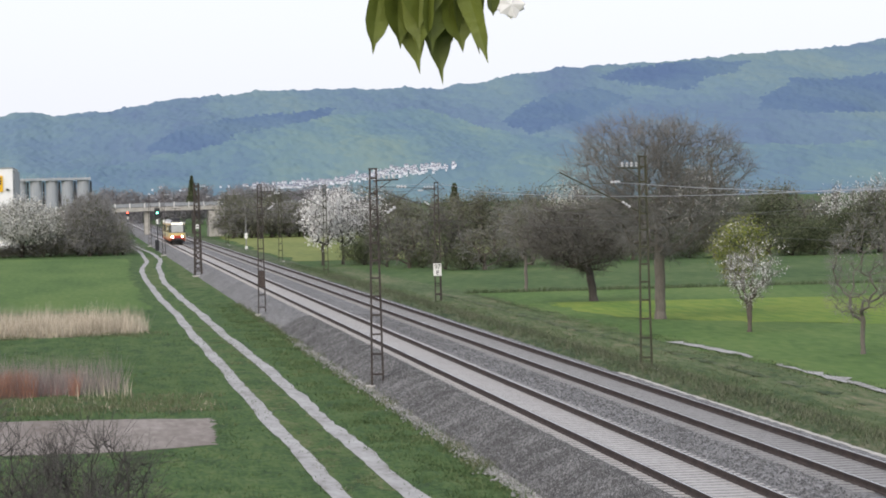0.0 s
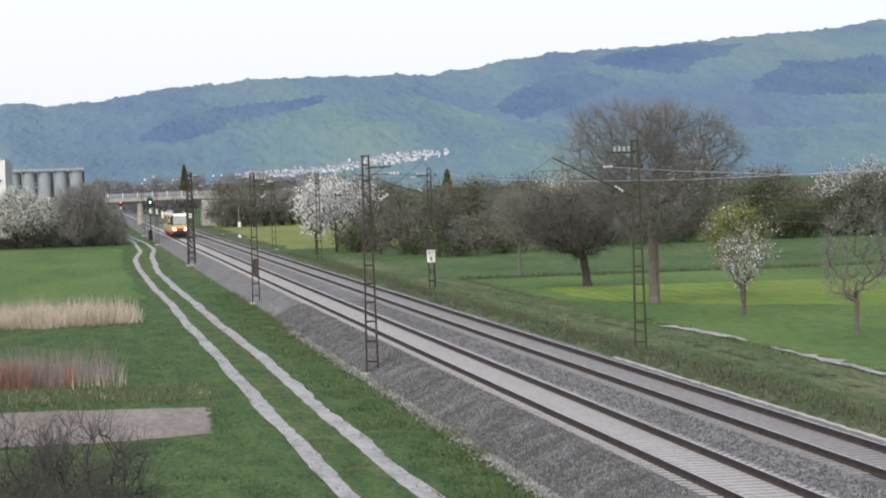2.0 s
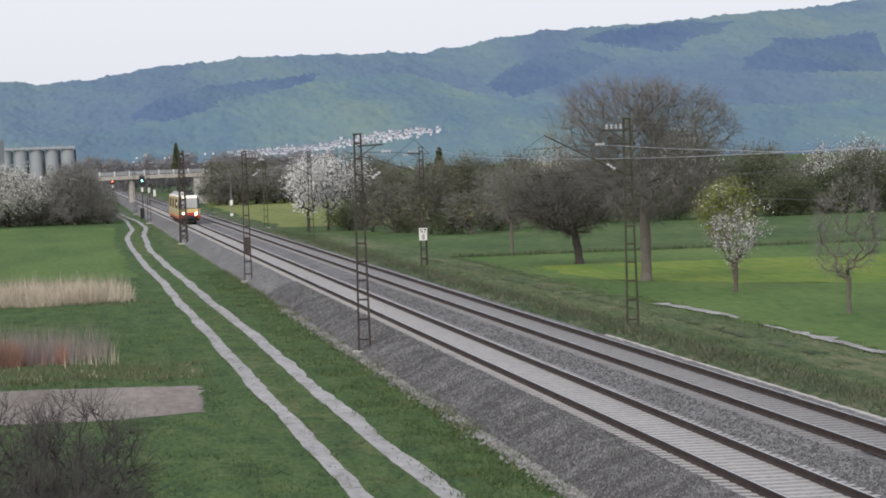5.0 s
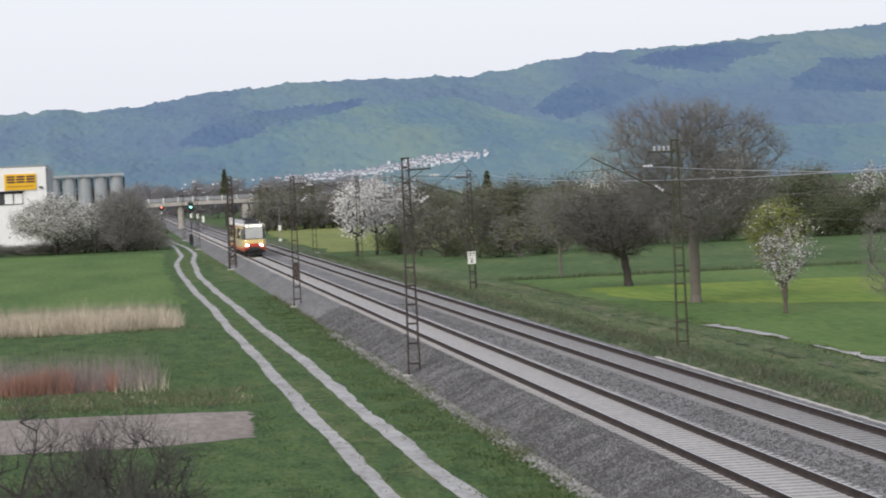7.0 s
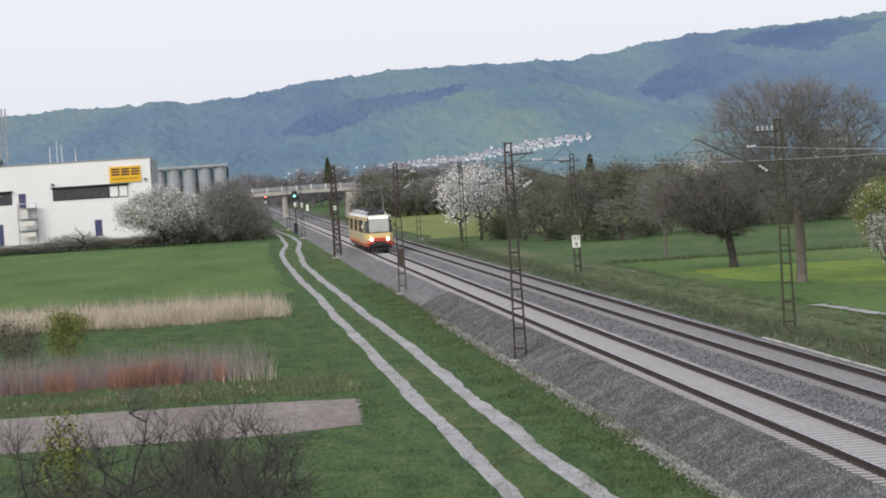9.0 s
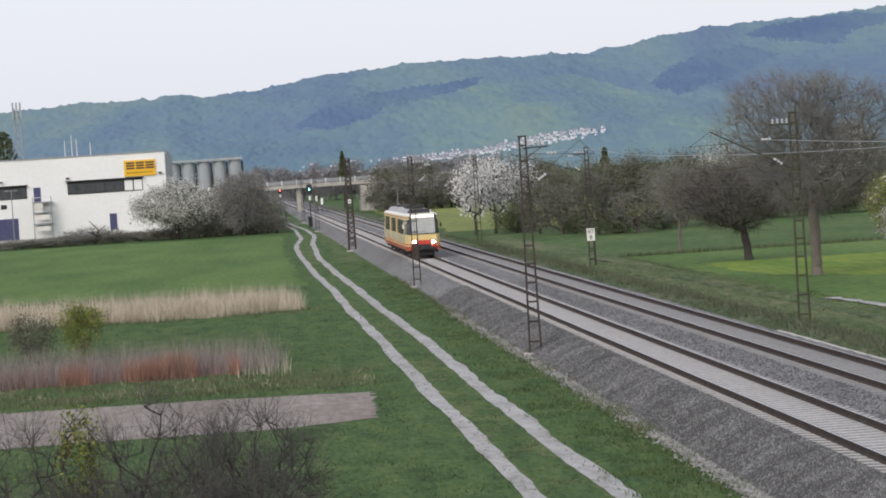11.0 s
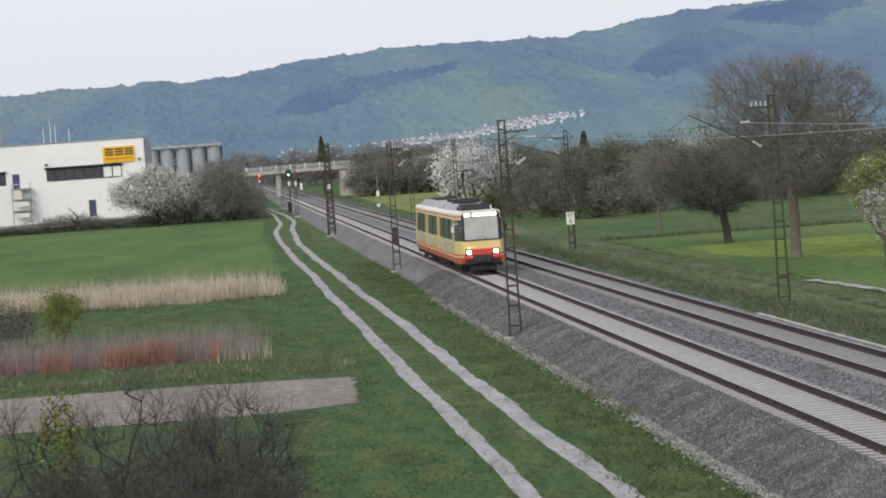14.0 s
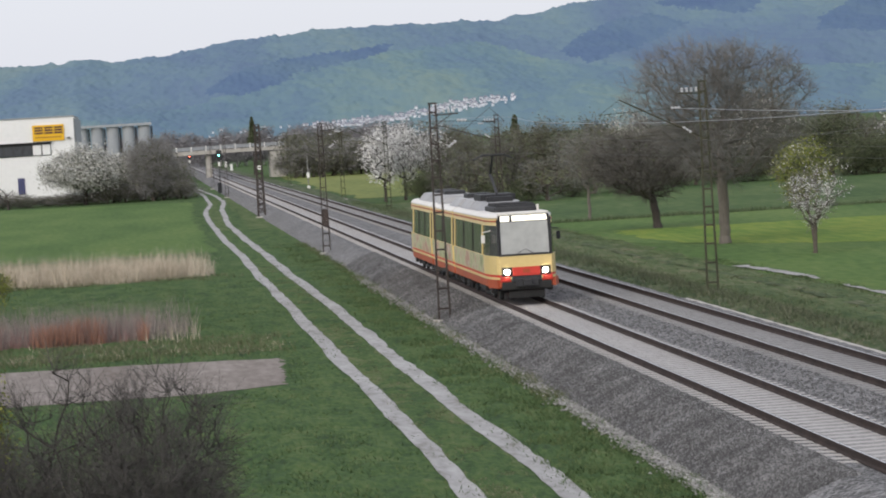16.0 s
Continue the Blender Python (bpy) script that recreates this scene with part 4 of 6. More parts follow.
panto.tube((-0.45, 8.1, 5.42), (0.45, 8.1, 5.42), 0.035, 0.035).tube((-0.45, 8.5, 5.42), (0.45, 8.5, 5.42), 0.035, 0.035)
for y in (8.1, 8.5):
    for s in (-1, 1):
        panto.tube((s * 0.45, y, 5.42), (s * 0.8, y, 5.25), 0.025, 0.02)
part("pantograph", panto, DARK_METAL, train, "raised single-arm pantograph")

# cab end
cab = Shape().add([(-0.93, -0.012, 1.78), (0.93, -0.012, 1.78), (0.88, 0.0, 2.99), (-0.88, 0.0, 2.99), (-0.93, 0.1, 1.78), (0.93, 0.1, 1.78), (0.88, 0.13, 2.97), (-0.88, 0.13, 2.97)],
                  [(0, 1, 2, 3), (0, 4, 5, 1), (1, 5, 6, 2), (2, 6, 7, 3), (3, 7, 4, 0)])
part("windscreen", cab, SKY_GREY_SCREEN, train, "windscreen with a pale sky reflection in its colour")
part("display_housing", Shape().box(-0.96, 0.96, -0.005, 0.3, 2.96, 3.22), DARK_METAL, train, "dark frame round the displays", bevel=0.03)
part("roof_brow", Shape().box(-0.96, 0.96, 0.0, 0.4, 3.222, 3.32), ROOF_WHITE, train, "off-white brow over the displays", bevel=0.04)
part("destination_display", Shape().box(-0.44, 0.86, -0.03, 0.05, 3.0, 3.2), DISPLAY, train, "lit destination display")
part("line_display", Shape().box(-0.88, -0.54, -0.03, 0.05, 3.0, 3.2), DISPLAY, train, "lit line display")
part("windscreen_frame", Shape().box(-1.0, 1.0, -0.02, 0.03, 1.71, 1.78).box(-0.95, -0.9, -0.022, 0.06, 1.74, 2.98).box(0.9, 0.95, -0.022, 0.06, 1.74, 2.98), DARK_METAL, train, "black windscreen rubber")
for s in (-1, 1):
    part("corner_post", Shape().box(s * 0.985 - 0.035, s * 0.985 + 0.035, -0.01, 0.12, 1.72, 3.1), DARK_METAL, train, bevel=0.02)
    part("wiper", Shape().tube((s * 0.35, -0.04, 1.74), (s * 0.02, -0.03, 1.95), 0.014, 0.01, 5), DARK_METAL, train)
    part("headlamp", Shape().tube((s * 0.72, -0.05, 1.12), (s * 0.72, 0.08, 1.12), 0.092, 0.1, 16), LAMP_WHITE, train, "lit round headlamp")
    part("lamp_housing", Shape().box(s * 0.72 - 0.2, s * 0.72 + 0.2, -0.015, 0.1, 0.95, 1.29), DARK_METAL, train, bevel=0.03)
    mirror = Shape().box(*sorted((s * 1.36, s * 1.5)), 1.05, 1.13, 2.2, 2.5)
    mirror.tube((s * 1.15, 0.9, 2.66), (s * 1.45, 1.09, 2.6), 0.02, 0.02, 6)
    part("side_mirror", mirror, SIGN_WHITE if s < 0 else DARK_METAL, train, "side mirror on an arm", bevel=0.02)
part("lamp_panel", Shape().box(-0.52, 0.52, -0.02, 0.08, 0.97, 1.28), RED, train, "red panel between the headlamps")
part("badge", Shape().box(-0.13, 0.13, -0.027, -0.02, 1.06, 1.2), ORANGE, train)
part("bumper", Shape().box(-0.58, 0.58, -0.012, 0.5, 0.72, 0.96), DARK_METAL, train, "dark middle of the bumper", bevel=0.05)
for s in (-1, 1):
    part("bumper_corner", Shape().box(*sorted((s * 0.585, s * 1.0)), -0.012, 0.5, 0.74, 0.96), RED, train, "red bumper corner", bevel=0.05)
part("bumper_edge", Shape().box(-0.94, 0.94, -0.006, 0.5, 0.44, 0.74), INK, train, "dark lower bumper edge", bevel=0.04)
part("corner_skirt", Shape().add([(-1.33, 0.95, 0.52), (-1.1, 0.06, 0.52), (-1.1, 0.06, 0.84), (-1.33, 0.95, 0.84), (-1.2, 0.95, 0.52), (-0.98, 0.1, 0.52), (-0.98, 0.1, 0.84), (-1.2, 0.95, 0.84)],
                                 [(0, 1, 2, 3), (4, 7, 6, 5), (3, 2, 6, 7), (0, 4, 5, 1), (1, 5, 6, 2), (0, 3, 7, 4)]), ORANGE, train, "dusty red front skirt")
part("corner_skirt", Shape().add([(1.33, 0.95, 0.52), (1.1, 0.06, 0.52), (1.1, 0.06, 0.84), (1.33, 0.95, 0.84), (1.2, 0.95, 0.52), (0.98, 0.1, 0.52), (0.98, 0.1, 0.84), (1.2, 0.95, 0.84)],
                                 [(0, 3, 2, 1), (4, 5, 6, 7), (3, 7, 6, 2), (0, 1, 5, 4), (1, 2, 6, 5), (0, 4, 7, 3)]), ORANGE, train, "dusty red front skirt")
part("coupler", Shape().box(-0.42, 0.42, -0.16, 0.0, 0.55, 0.86).box(-0.16, 0.16, -0.34, -0.1, 0.58, 0.82), DARK_METAL, train, "dark automatic coupler", bevel=0.03)
part("snow_plough", Shape().box(-0.68, 0.68, 0.15, 0.3, 0.12, 0.4), INK, train, bevel=0.03)

# ---- works building beyond the field ----
FACE = 520.0
FOOT = -1.72
YARD = Matrix.Translation(EYE) @ Matrix.Scale(0.9, 4) @ Matrix.Translation(-EYE)
works = thing("works_building", "long white industrial hall with a dark window strip", "factory", at=YARD)
part("wall", Shape().box(-80, -13, FACE, FACE + 40, FOOT, 13.2), WHITE_WALL, works, "white sheet-clad wall")
part("roof_edge", Shape().box(-80.1, -12.9, FACE - 0.1, FACE + 40.1, 13.1, 13.35), GREY_METAL, works)
part("side_wall", Shape().box(-13, -12.6, FACE + 0.6, FACE + 40, FOOT, 12.8), GREY_METAL, works, "grey sheet-metal side wall")


def window_strip(x0, x1, z0, z1, panes, blinds):
    w = part("window", Shape().box(x0, x1, FACE - 0.10, FACE - 0.02, z0, z1), DARK_METAL, works, "dark framed window strip")
    step = (x1 - x0) / panes
    for i in range(panes):
        pane = new("pane", Shape().box(x0 + i * step + 0.12, x0 + (i + 1) * step - 0.12, FACE - 0.13, FACE - 0.10, z0 + 0.14, z1 - 0.3).mesh("pane", WHITE_WALL if i >= panes - blinds else WINDOW))
        pane.parent = w
    part("canopy", Shape().box(x0 - 0.3, x1 + 0.2, FACE - 0.6, FACE, z1, z1 + 0.2), DARK_METAL, works)


window_strip(-31.0, -17.3, 6.3, 8.6, 8, 2)
window_strip(-52.0, -38.4, 6.1, 8.4, 8, 0)
for x0, x1, z0, z1, nm in ((-37.2, -35.9, 5.4, 8.0, "upper_door"), (-23.7, -22.4, -0.6, 2.4, "side_door"), (-45.5, -40.3, FOOT, 2.6, "loading_door")):
    part(nm, Shape().box(x0, x1, FACE - 0.08, FACE, z0, z1), BLUE_DOOR, works, "dark blue door", bevel=0.03)
part("small_window", Shape().box(-43.3, -42.2, FACE - 0.06, FACE, 4.4, 5.2), DARK_METAL, works)
board = part("sign_panel", Shape().box(-20.5, -14.8, FACE - 0.25, FACE, 8.95, 11.85), SIGN_YELLOW, works, "yellow sign panel with dark shapes")
for i in range(3):
    x = -20.1 + i * 1.78
    sh = Shape().box(x, x + 1.5, FACE - 0.3, FACE - 0.26, 11.2, 11.5).box(x, x + 1.5, FACE - 0.3, FACE - 0.26, 10.72, 11.02).box(x, x + 1.5, FACE - 0.3, FACE - 0.26, 10.24, 10.54)
    ob = new("sign_shape", sh.mesh("sign_shape", SIGN_DARK))
    ob.parent = board
bar = new("sign_bar", Shape().box(-20.1, -15.3, FACE - 0.29, FACE - 0.26, 9.5, 9.72).mesh("sign_bar", SIGN_OCHRE))
bar.parent = board
for x in (-30.9, -14.0, -43.0):
    part("wall_lamp", Shape().box(x - 0.3, x + 0.3, FACE - 0.5, FACE, 9.2, 9.45), DARK_METAL, works)
for x, h in ((-31.5, 3.2), (-30.2, 4.2), (-29.3, 3.4), (-26.8, 2.6)):
    part("roof_aerial", Shape().tube((x, FACE + 8, 13.2), (x, FACE + 8, 13.2 + h), 0.09, 0.05, 6), ROOF_WHITE, works)
stair = thing("fire_stair", "pale steel fire stair against the hall wall", "staircase", at=YARD)
for z in (1.2, 3.3, 5.2):
    part("landing", Shape().box(-37.4, -33.9, FACE - 2.2, FACE - 0.1, z, z + 0.16), GREY_METAL, stair)
    part("handrail", Shape().box(-37.4, -33.9, FACE - 2.2, FACE - 2.14, z + 0.9, z + 1.0), ROOF_WHITE, stair)
for x in (-37.3, -34.0):
    part("post", Shape().box(x - 0.08, x + 0.08, FACE - 2.2, FACE - 2.04, FOOT, 6.3), GREY_METAL, stair)
for z in (0.1, 2.2):
    part("stair_panel", Shape().box(-36.9, -34.4, FACE - 2.05, FACE - 1.9, z, z + 0.8), ROOF_WHITE, stair)
part("stair_panel", Shape().box(-37.3, -35.6, FACE - 2.1, FACE - 1.9, 3.4, 5.3), ROOF_WHITE, stair)
lampost = thing("street_lamp", "slim pale twin-arm street lamp in the works yard", "street lamp", at=YARD @ pose(-40.6, FACE - 8, FOOT))
part("pole", Shape().tube((0, 0, 0), (0, 0, 9.4), 0.11, 0.07, 8), ROOF_GREY, lampost)
part("arm", Shape().tube((-0.8, 0, 9.4), (0.8, 0, 9.4), 0.06, 0.06, 6), ROOF_GREY, lampost)
for s in (-0.8, 0.8):
    part("lamp_head", Shape().box(s - 0.35, s + 0.35, -0.15, 0.15, 9.3, 9.5), ROOF_GREY, lampost)
yard = Shape()
rr = random.Random(8)
for i in range(29):
    x = -55 + i * 1.42
    yard.box(x, x + 1.38, 445 + rr.uniform(-0.1, 0.1), 445.4, GROUND, -0.2 + rr.uniform(-0.06, 0.06))
tagged(new("yard_wall", yard.mesh("yard_wall", CONCRETE)), "low grey yard wall before the hall", "wall", "", "structure")

# silos
for i in range(5):
    s = thing("silo", "tall grey cylindrical silo under a flat roof frame", "silo", "row of silos", (-14.6 + i * 3.55, 650, GROUND))
    sh = Shape().tube((0, 0, 0), (0, 0, 12.7), 1.42, 1.42, 20, caps=True)
    part("shell", sh, SILO_GREY, s, smooth=False)
    part("ladder", Shape().box(1.5, 1.95, -0.3, 0.3, 0, 12.5), DARK_METAL, s)
    part("roof_beam", Shape().box(-1.76, 1.76, -1.8, 1.8, 12.75, 13.3), SILO_GREY, s)
    for j in range(4):
        part("railing_post", Shape().box(-1.5 + j, -1.42 + j, -1.78, -1.7, 13.3, 13.9), GREY_METAL, s)

# ---- road bridge over the line ----
BR = 580.0
bridge = thing("road_bridge", "pale concrete road bridge with light railings", "bridge")


def deck_z(x):
    return 4.95 - 0.00055 * (x - 24) ** 2


dk = Shape()
for i in range(29):
    x = -30 + i * 3
    z = deck_z(x)
    dk.v += [(x, BR, z - 0.25), (x, BR, z + 0.5), (x, BR + 9, z + 0.5), (x, BR + 9, z - 0.25)]
for i in range(28):
    a = 4 * i
    for k in range(4):
        dk.f.append((a + k, a + (k + 1) % 4, a + 4 + (k + 1) % 4, a + 4 + k))
        dk.m.append(0)
for i in range(28):
    x0, x1 = -30 + i * 3, -27 + i * 3
    z0, z1 = deck_z(x0), deck_z(x1)
    part("parapet_panel", Shape().add([(x0 + 0.1, BR - 0.1, z0 + 0.65), (x1 - 0.1, BR - 0.1, z1 + 0.65), (x1 - 0.1, BR - 0.1, z1 + 1.35), (x0 + 0.1, BR - 0.1, z0 + 1.35), (x0 + 0.1, BR, z0 + 0.65), (x1 - 0.1, BR, z1 + 0.65), (x1 - 0.1, BR, z1 + 1.35), (x0 + 0.1, BR, z0 + 1.35)],
                                      [(0, 1, 2, 3), (4, 7, 6, 5), (3, 2, 6, 7), (0, 4, 5, 1), (0, 3, 7, 4), (1, 5, 6, 2)]), GREY_METAL, bridge, "grey railing panel")
    part("railing_post", Shape().box(x0 - 0.08, x0 + 0.08, BR - 0.16, BR + 0.02, z0 + 0.4, z0 + 1.5), SIGN_WHITE, bridge)
part("deck", dk, CONCRETE, bridge, "concrete bridge deck")
part("pier", Shape().box(11.9, 13.0, BR + 1, BR + 8, GROUND, 4.5), CONCRETE, bridge, "concrete pier", bevel=0.1)
part("abutment", Shape().box(25.0, 28.0, BR - 0.5, BR + 9, GROUND, 4.4), CONCRETE, bridge, "pale concrete abutment", bevel=0.1)
part("abutment", Shape().box(-2.5, 0.5, BR - 0.5, BR + 9, GROUND, 4.2), CONCRETE, bridge, "pale concrete abutment", bevel=0.1)
slope = Shape()
slope.add([(28, BR - 8, GROUND), (62, BR - 2, GROUND), (62, BR + 1, 4.2), (28, BR, 4.4), (28, BR + 9, 4.4), (62, BR + 9, 4.2), (62, BR + 16, GROUND), (28, BR + 16, GROUND)],
          [(0, 1, 2, 3), (3, 2, 5, 4), (4, 5, 6, 7), (0, 3, 4, 7), (1, 6, 5, 2)])
slope.add([(-2.5, BR - 6, GROUND), (-34, BR - 6, GROUND), (-34, BR, 3.2), (-2.5, BR, 4.2), (-2.5, BR + 9, 4.2), (-34, BR + 9, 3.2), (-34, BR + 16, GROUND), (-2.5, BR + 16, GROUND)],
          [(0, 3, 2, 1), (3, 4, 5, 2), (4, 7, 6, 5), (0, 7, 4, 3), (1, 2, 5, 6)])
tagged(new("bridge_ramp", slope.mesh("bridge_ramp", VERGE)), "grassed earth ramp of the road bridge", "embankment", "", "structure")


# ---- signals and boards along the line ----
def make_signal(x, y, lamp_z, lamp, label):
    s = thing("railway_signal", label, "railway signal", "", (x, y, GROUND + 0.1))
    z = lamp_z - GROUND - 0.1
    part("post", Shape().tube((0, 0, 0), (0, 0, z + 0.9), 0.09, 0.07, 8), DARK_METAL, s)
    part("signal_head", Shape().box(-0.42, 0.42, -0.18, 0.08, z - 0.7, z + 0.75), DARK_METAL, s, "black signal head", bevel=0.04)
    part("lamp", Shape().tube((0, -0.26, z), (0, -0.19, z), 0.13, 0.13, 14), lamp, s, "lit signal lamp")
    part("board", Shape().box(-0.15, 0.15, -0.12, -0.09, z - 1.7, z - 1.0), SIGN_WHITE, s, "white and red mast board")
    return s


make_signal(10.9, 436, 4.8, LAMP_GREEN, "tall railway signal showing green")
make_signal(10.8, 735, 3.8, LAMP_RED, "distant railway signal showing red")
for x, y, z in ((15.2, 590, 2.55), (15.2, 555, 2.5), (15.2, 520, 2.2)):
    b = thing("marker_board", "small white marker board on a thin post between tracks", "sign", "marker boards", (x, y, -0.2))
    part("post", Shape().tube((0, 0, 0), (0, 0, z + 0.3), 0.04, 0.04, 6), DARK_METAL, b)
    part("plate", Shape().box(-0.22, 0.22, -0.06, -0.03, z - 0.45, z + 0.75), SIGN_WHITE, b, bevel=0.01)
km = thing("distance_board", "white kilometre board on a short ladder-like stand in the grass", "sign", at=(24.25, 195.6, GROUND + 0.12))
for s in (-0.18, 0.18):
    part("stand_leg", Shape().box(s - 0.035, s + 0.035, -0.04, 0.04, -0.15, 1.7), MAST_STEEL, km)
for z in (0.4, 0.95):
    part("rung", Shape().box(-0.16, 0.16, -0.03, 0.03, z, z + 0.06), MAST_STEEL, km)
face = part("board", Shape().box(-0.28, 0.28, -0.07, -0.03, 1.68, 2.54), SIGN_WHITE, km, "white board with black numerals", bevel=0.01)


def lettering(text, size, at, parent):
    cu = bpy.data.curves.new("numerals", "FONT")
    cu.body, cu.size, cu.align_x, cu.extrude, cu.offset = text, size, "CENTER", 0.004, 0.0
    ob = new("numerals", cu)
    ob.data.materials.append(INK)
    ob.parent = parent
    ob.matrix_basis = pose(*at, 90, 0, 0)
    return ob


lettering("97", 0.44, (0, -0.078, 2.17), face)
lettering("8", 0.44, (0, -0.078, 1.77), face)
post = thing("white_post", "short white marker post in the grass", "post", at=(26.0, 312, GROUND))
part("shaft", Shape().tube((0, 0, 0), (0, 0, 1.5), 0.08, 0.07, 8), SIGN_WHITE, post)
for x, y in ((22.1, 394),):
    b = thing("signal_board", "white board above a lower plate on a thin post", "sign", at=(x, y, GROUND))
    part("post", Shape().tube((0, 0, 0), (0, 0, 5.0), 0.07, 0.06, 8), ROOF_GREY, b)
    part("plate", Shape().box(-0.2, 0.2, -0.14, -0.1, 2.0, 2.75), SIGN_WHITE, b, bevel=0.01)
    part("lower_plate", Shape().box(-0.2, 0.2, -0.14, -0.1, 0.55, 0.9), SIGN_WHITE, b, bevel=0.01)
for x, y in ((10.4, 420),):
    c = thing("lineside_cabinet", "small dark lineside cabinet on the ballast shoulder", "cabinet", "lineside cabinets", (x, y, -0.75))
    part("body", Shape().box(-0.3, 0.3, -0.25, 0.25, 0, 1.5), DARK_METAL, c, bevel=0.03)
    part("lid", Shape().box(-0.34, 0.34, -0.29, 0.29, 1.5, 1.56), DARK_METAL, c)

# ---- wooded hills, far off ----
RIDGE = [(-0.6, 0.022), (-0.3, 0.026), (-0.12, 0.0285), (-0.068, 0.0304), (-0.0485, 0.0311), (-0.028, 0.0314), (-0.0235, 0.0324), (-0.019, 0.0322), (-0.011, 0.0306), (0.011, 0.0322), (0.0305, 0.0357),
         (0.0605, 0.0379), (0.0888, 0.0386), (0.129, 0.0381), (0.1495, 0.0416), (0.17, 0.0447), (0.2115, 0.0464), (0.2408, 0.0491), (0.27, 0.0504), (0.297, 0.0544), (0.36, 0.058), (0.6, 0.05)]
RU, RE = np.array([r[0] for r in RIDGE]), np.array([r[1] for r in RIDGE])
NEAR_Y, FAR_Y = 3000.0, 4650.0


def hill_point(u, s):
    """A point of the hills: u its bearing, s from 0 at the foot to 1 on the ridge."""
    e = float(np.interp(u, RU, RE))
    y = NEAR_Y + (FAR_Y - NEAR_Y) * s
    spur = 0.16 * noise.noise((u * 14 + s * 1.5, s * 1.2, 3.1)) * math.sin(math.pi * s) + 0.05 * noise.noise((u * 45, s * 5, 7.7)) * math.sin(math.pi * s)
    el = -0.0024 + (e + 0.0024) * min(1.0, max(0.0, s ** 0.95 + spur)) if s < 1 else e
    return Vector((u * y, y, 6.5 + el * y))


hs = Shape()
us = np.concatenate([np.linspace(-0.6, -0.1, 25)[:-1], np.linspace(-0.1, 0.32, 620), np.linspace(0.32, 0.6, 20)[1:]])
NS = 110
for j in range(NS):
    s = j / (NS - 1)
    for u in us:
        p = hill_point(u, s)
        p.z += 3.2 * noise.noise((p.x * 0.045, p.y * 0.03, 1.0)) * min(1, 5 * s) + 2.4 * noise.noise((p.x * 0.16, p.y * 0.1, 5.0)) * min(1, 5 * s)
        if s > 0.985:
            p.z += 5.5 * max(0.0, noise.noise((p.x * 0.022, 2.0, 1.0)) - 0.05) + 4.0 * max(0.0, noise.noise((p.x * 0.08, 6.0, 1.0)))
        hs.v.append(p)
nu = len(us)
hs.f = [(j * nu + i, j * nu + i + 1, (j + 1) * nu + i + 1, (j + 1) * nu + i) for j in range(NS - 1) for i in range(nu - 1)]
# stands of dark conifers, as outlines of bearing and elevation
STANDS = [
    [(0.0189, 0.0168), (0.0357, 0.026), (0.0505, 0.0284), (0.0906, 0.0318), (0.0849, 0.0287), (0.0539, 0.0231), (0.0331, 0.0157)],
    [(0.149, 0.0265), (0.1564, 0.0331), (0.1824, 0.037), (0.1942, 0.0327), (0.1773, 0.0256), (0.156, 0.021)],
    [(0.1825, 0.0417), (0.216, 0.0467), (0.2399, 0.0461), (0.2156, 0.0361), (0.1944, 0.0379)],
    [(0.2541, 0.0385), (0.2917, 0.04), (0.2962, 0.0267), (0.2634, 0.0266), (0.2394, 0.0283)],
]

# crest of the nearer, greener fold of the slope
FOLD_U = [-0.6, -0.06, 0.0, 0.033, 0.054, 0.085, 0.12, 0.15, 0.19, 0.24, 0.3, 0.6]
FOLD_E = [0.004, 0.008, 0.012, 0.0157, 0.0231, 0.0287, 0.031, 0.022, 0.015, 0.016, 0.016, 0.014]


def inside(u, e, outline):
    hit = False
    for (a, b), (c, d) in zip(outline, outline[1:] + outline[:1]):
        if (b > e) != (d > e) and u < a + (e - b) * (c - a) / (d - b):
            hit = not hit
    return hit


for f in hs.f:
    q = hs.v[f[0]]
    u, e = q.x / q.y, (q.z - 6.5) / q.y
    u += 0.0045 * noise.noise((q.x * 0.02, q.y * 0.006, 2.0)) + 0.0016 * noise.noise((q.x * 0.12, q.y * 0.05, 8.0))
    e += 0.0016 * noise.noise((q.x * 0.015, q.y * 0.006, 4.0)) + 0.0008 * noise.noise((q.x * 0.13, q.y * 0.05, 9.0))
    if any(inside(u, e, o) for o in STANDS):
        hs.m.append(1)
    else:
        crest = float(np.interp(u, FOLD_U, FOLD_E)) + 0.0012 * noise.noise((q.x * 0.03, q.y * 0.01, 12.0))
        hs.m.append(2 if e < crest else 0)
tagged(new("wooded_hills", hs.mesh("wooded_hills", HAZY_WOODS, HAZY_CONIFERS, HAZY_FRONT_WOODS, smooth=True)), "long wooded hill ridge in hazy spring green", "hills", "", "structure")

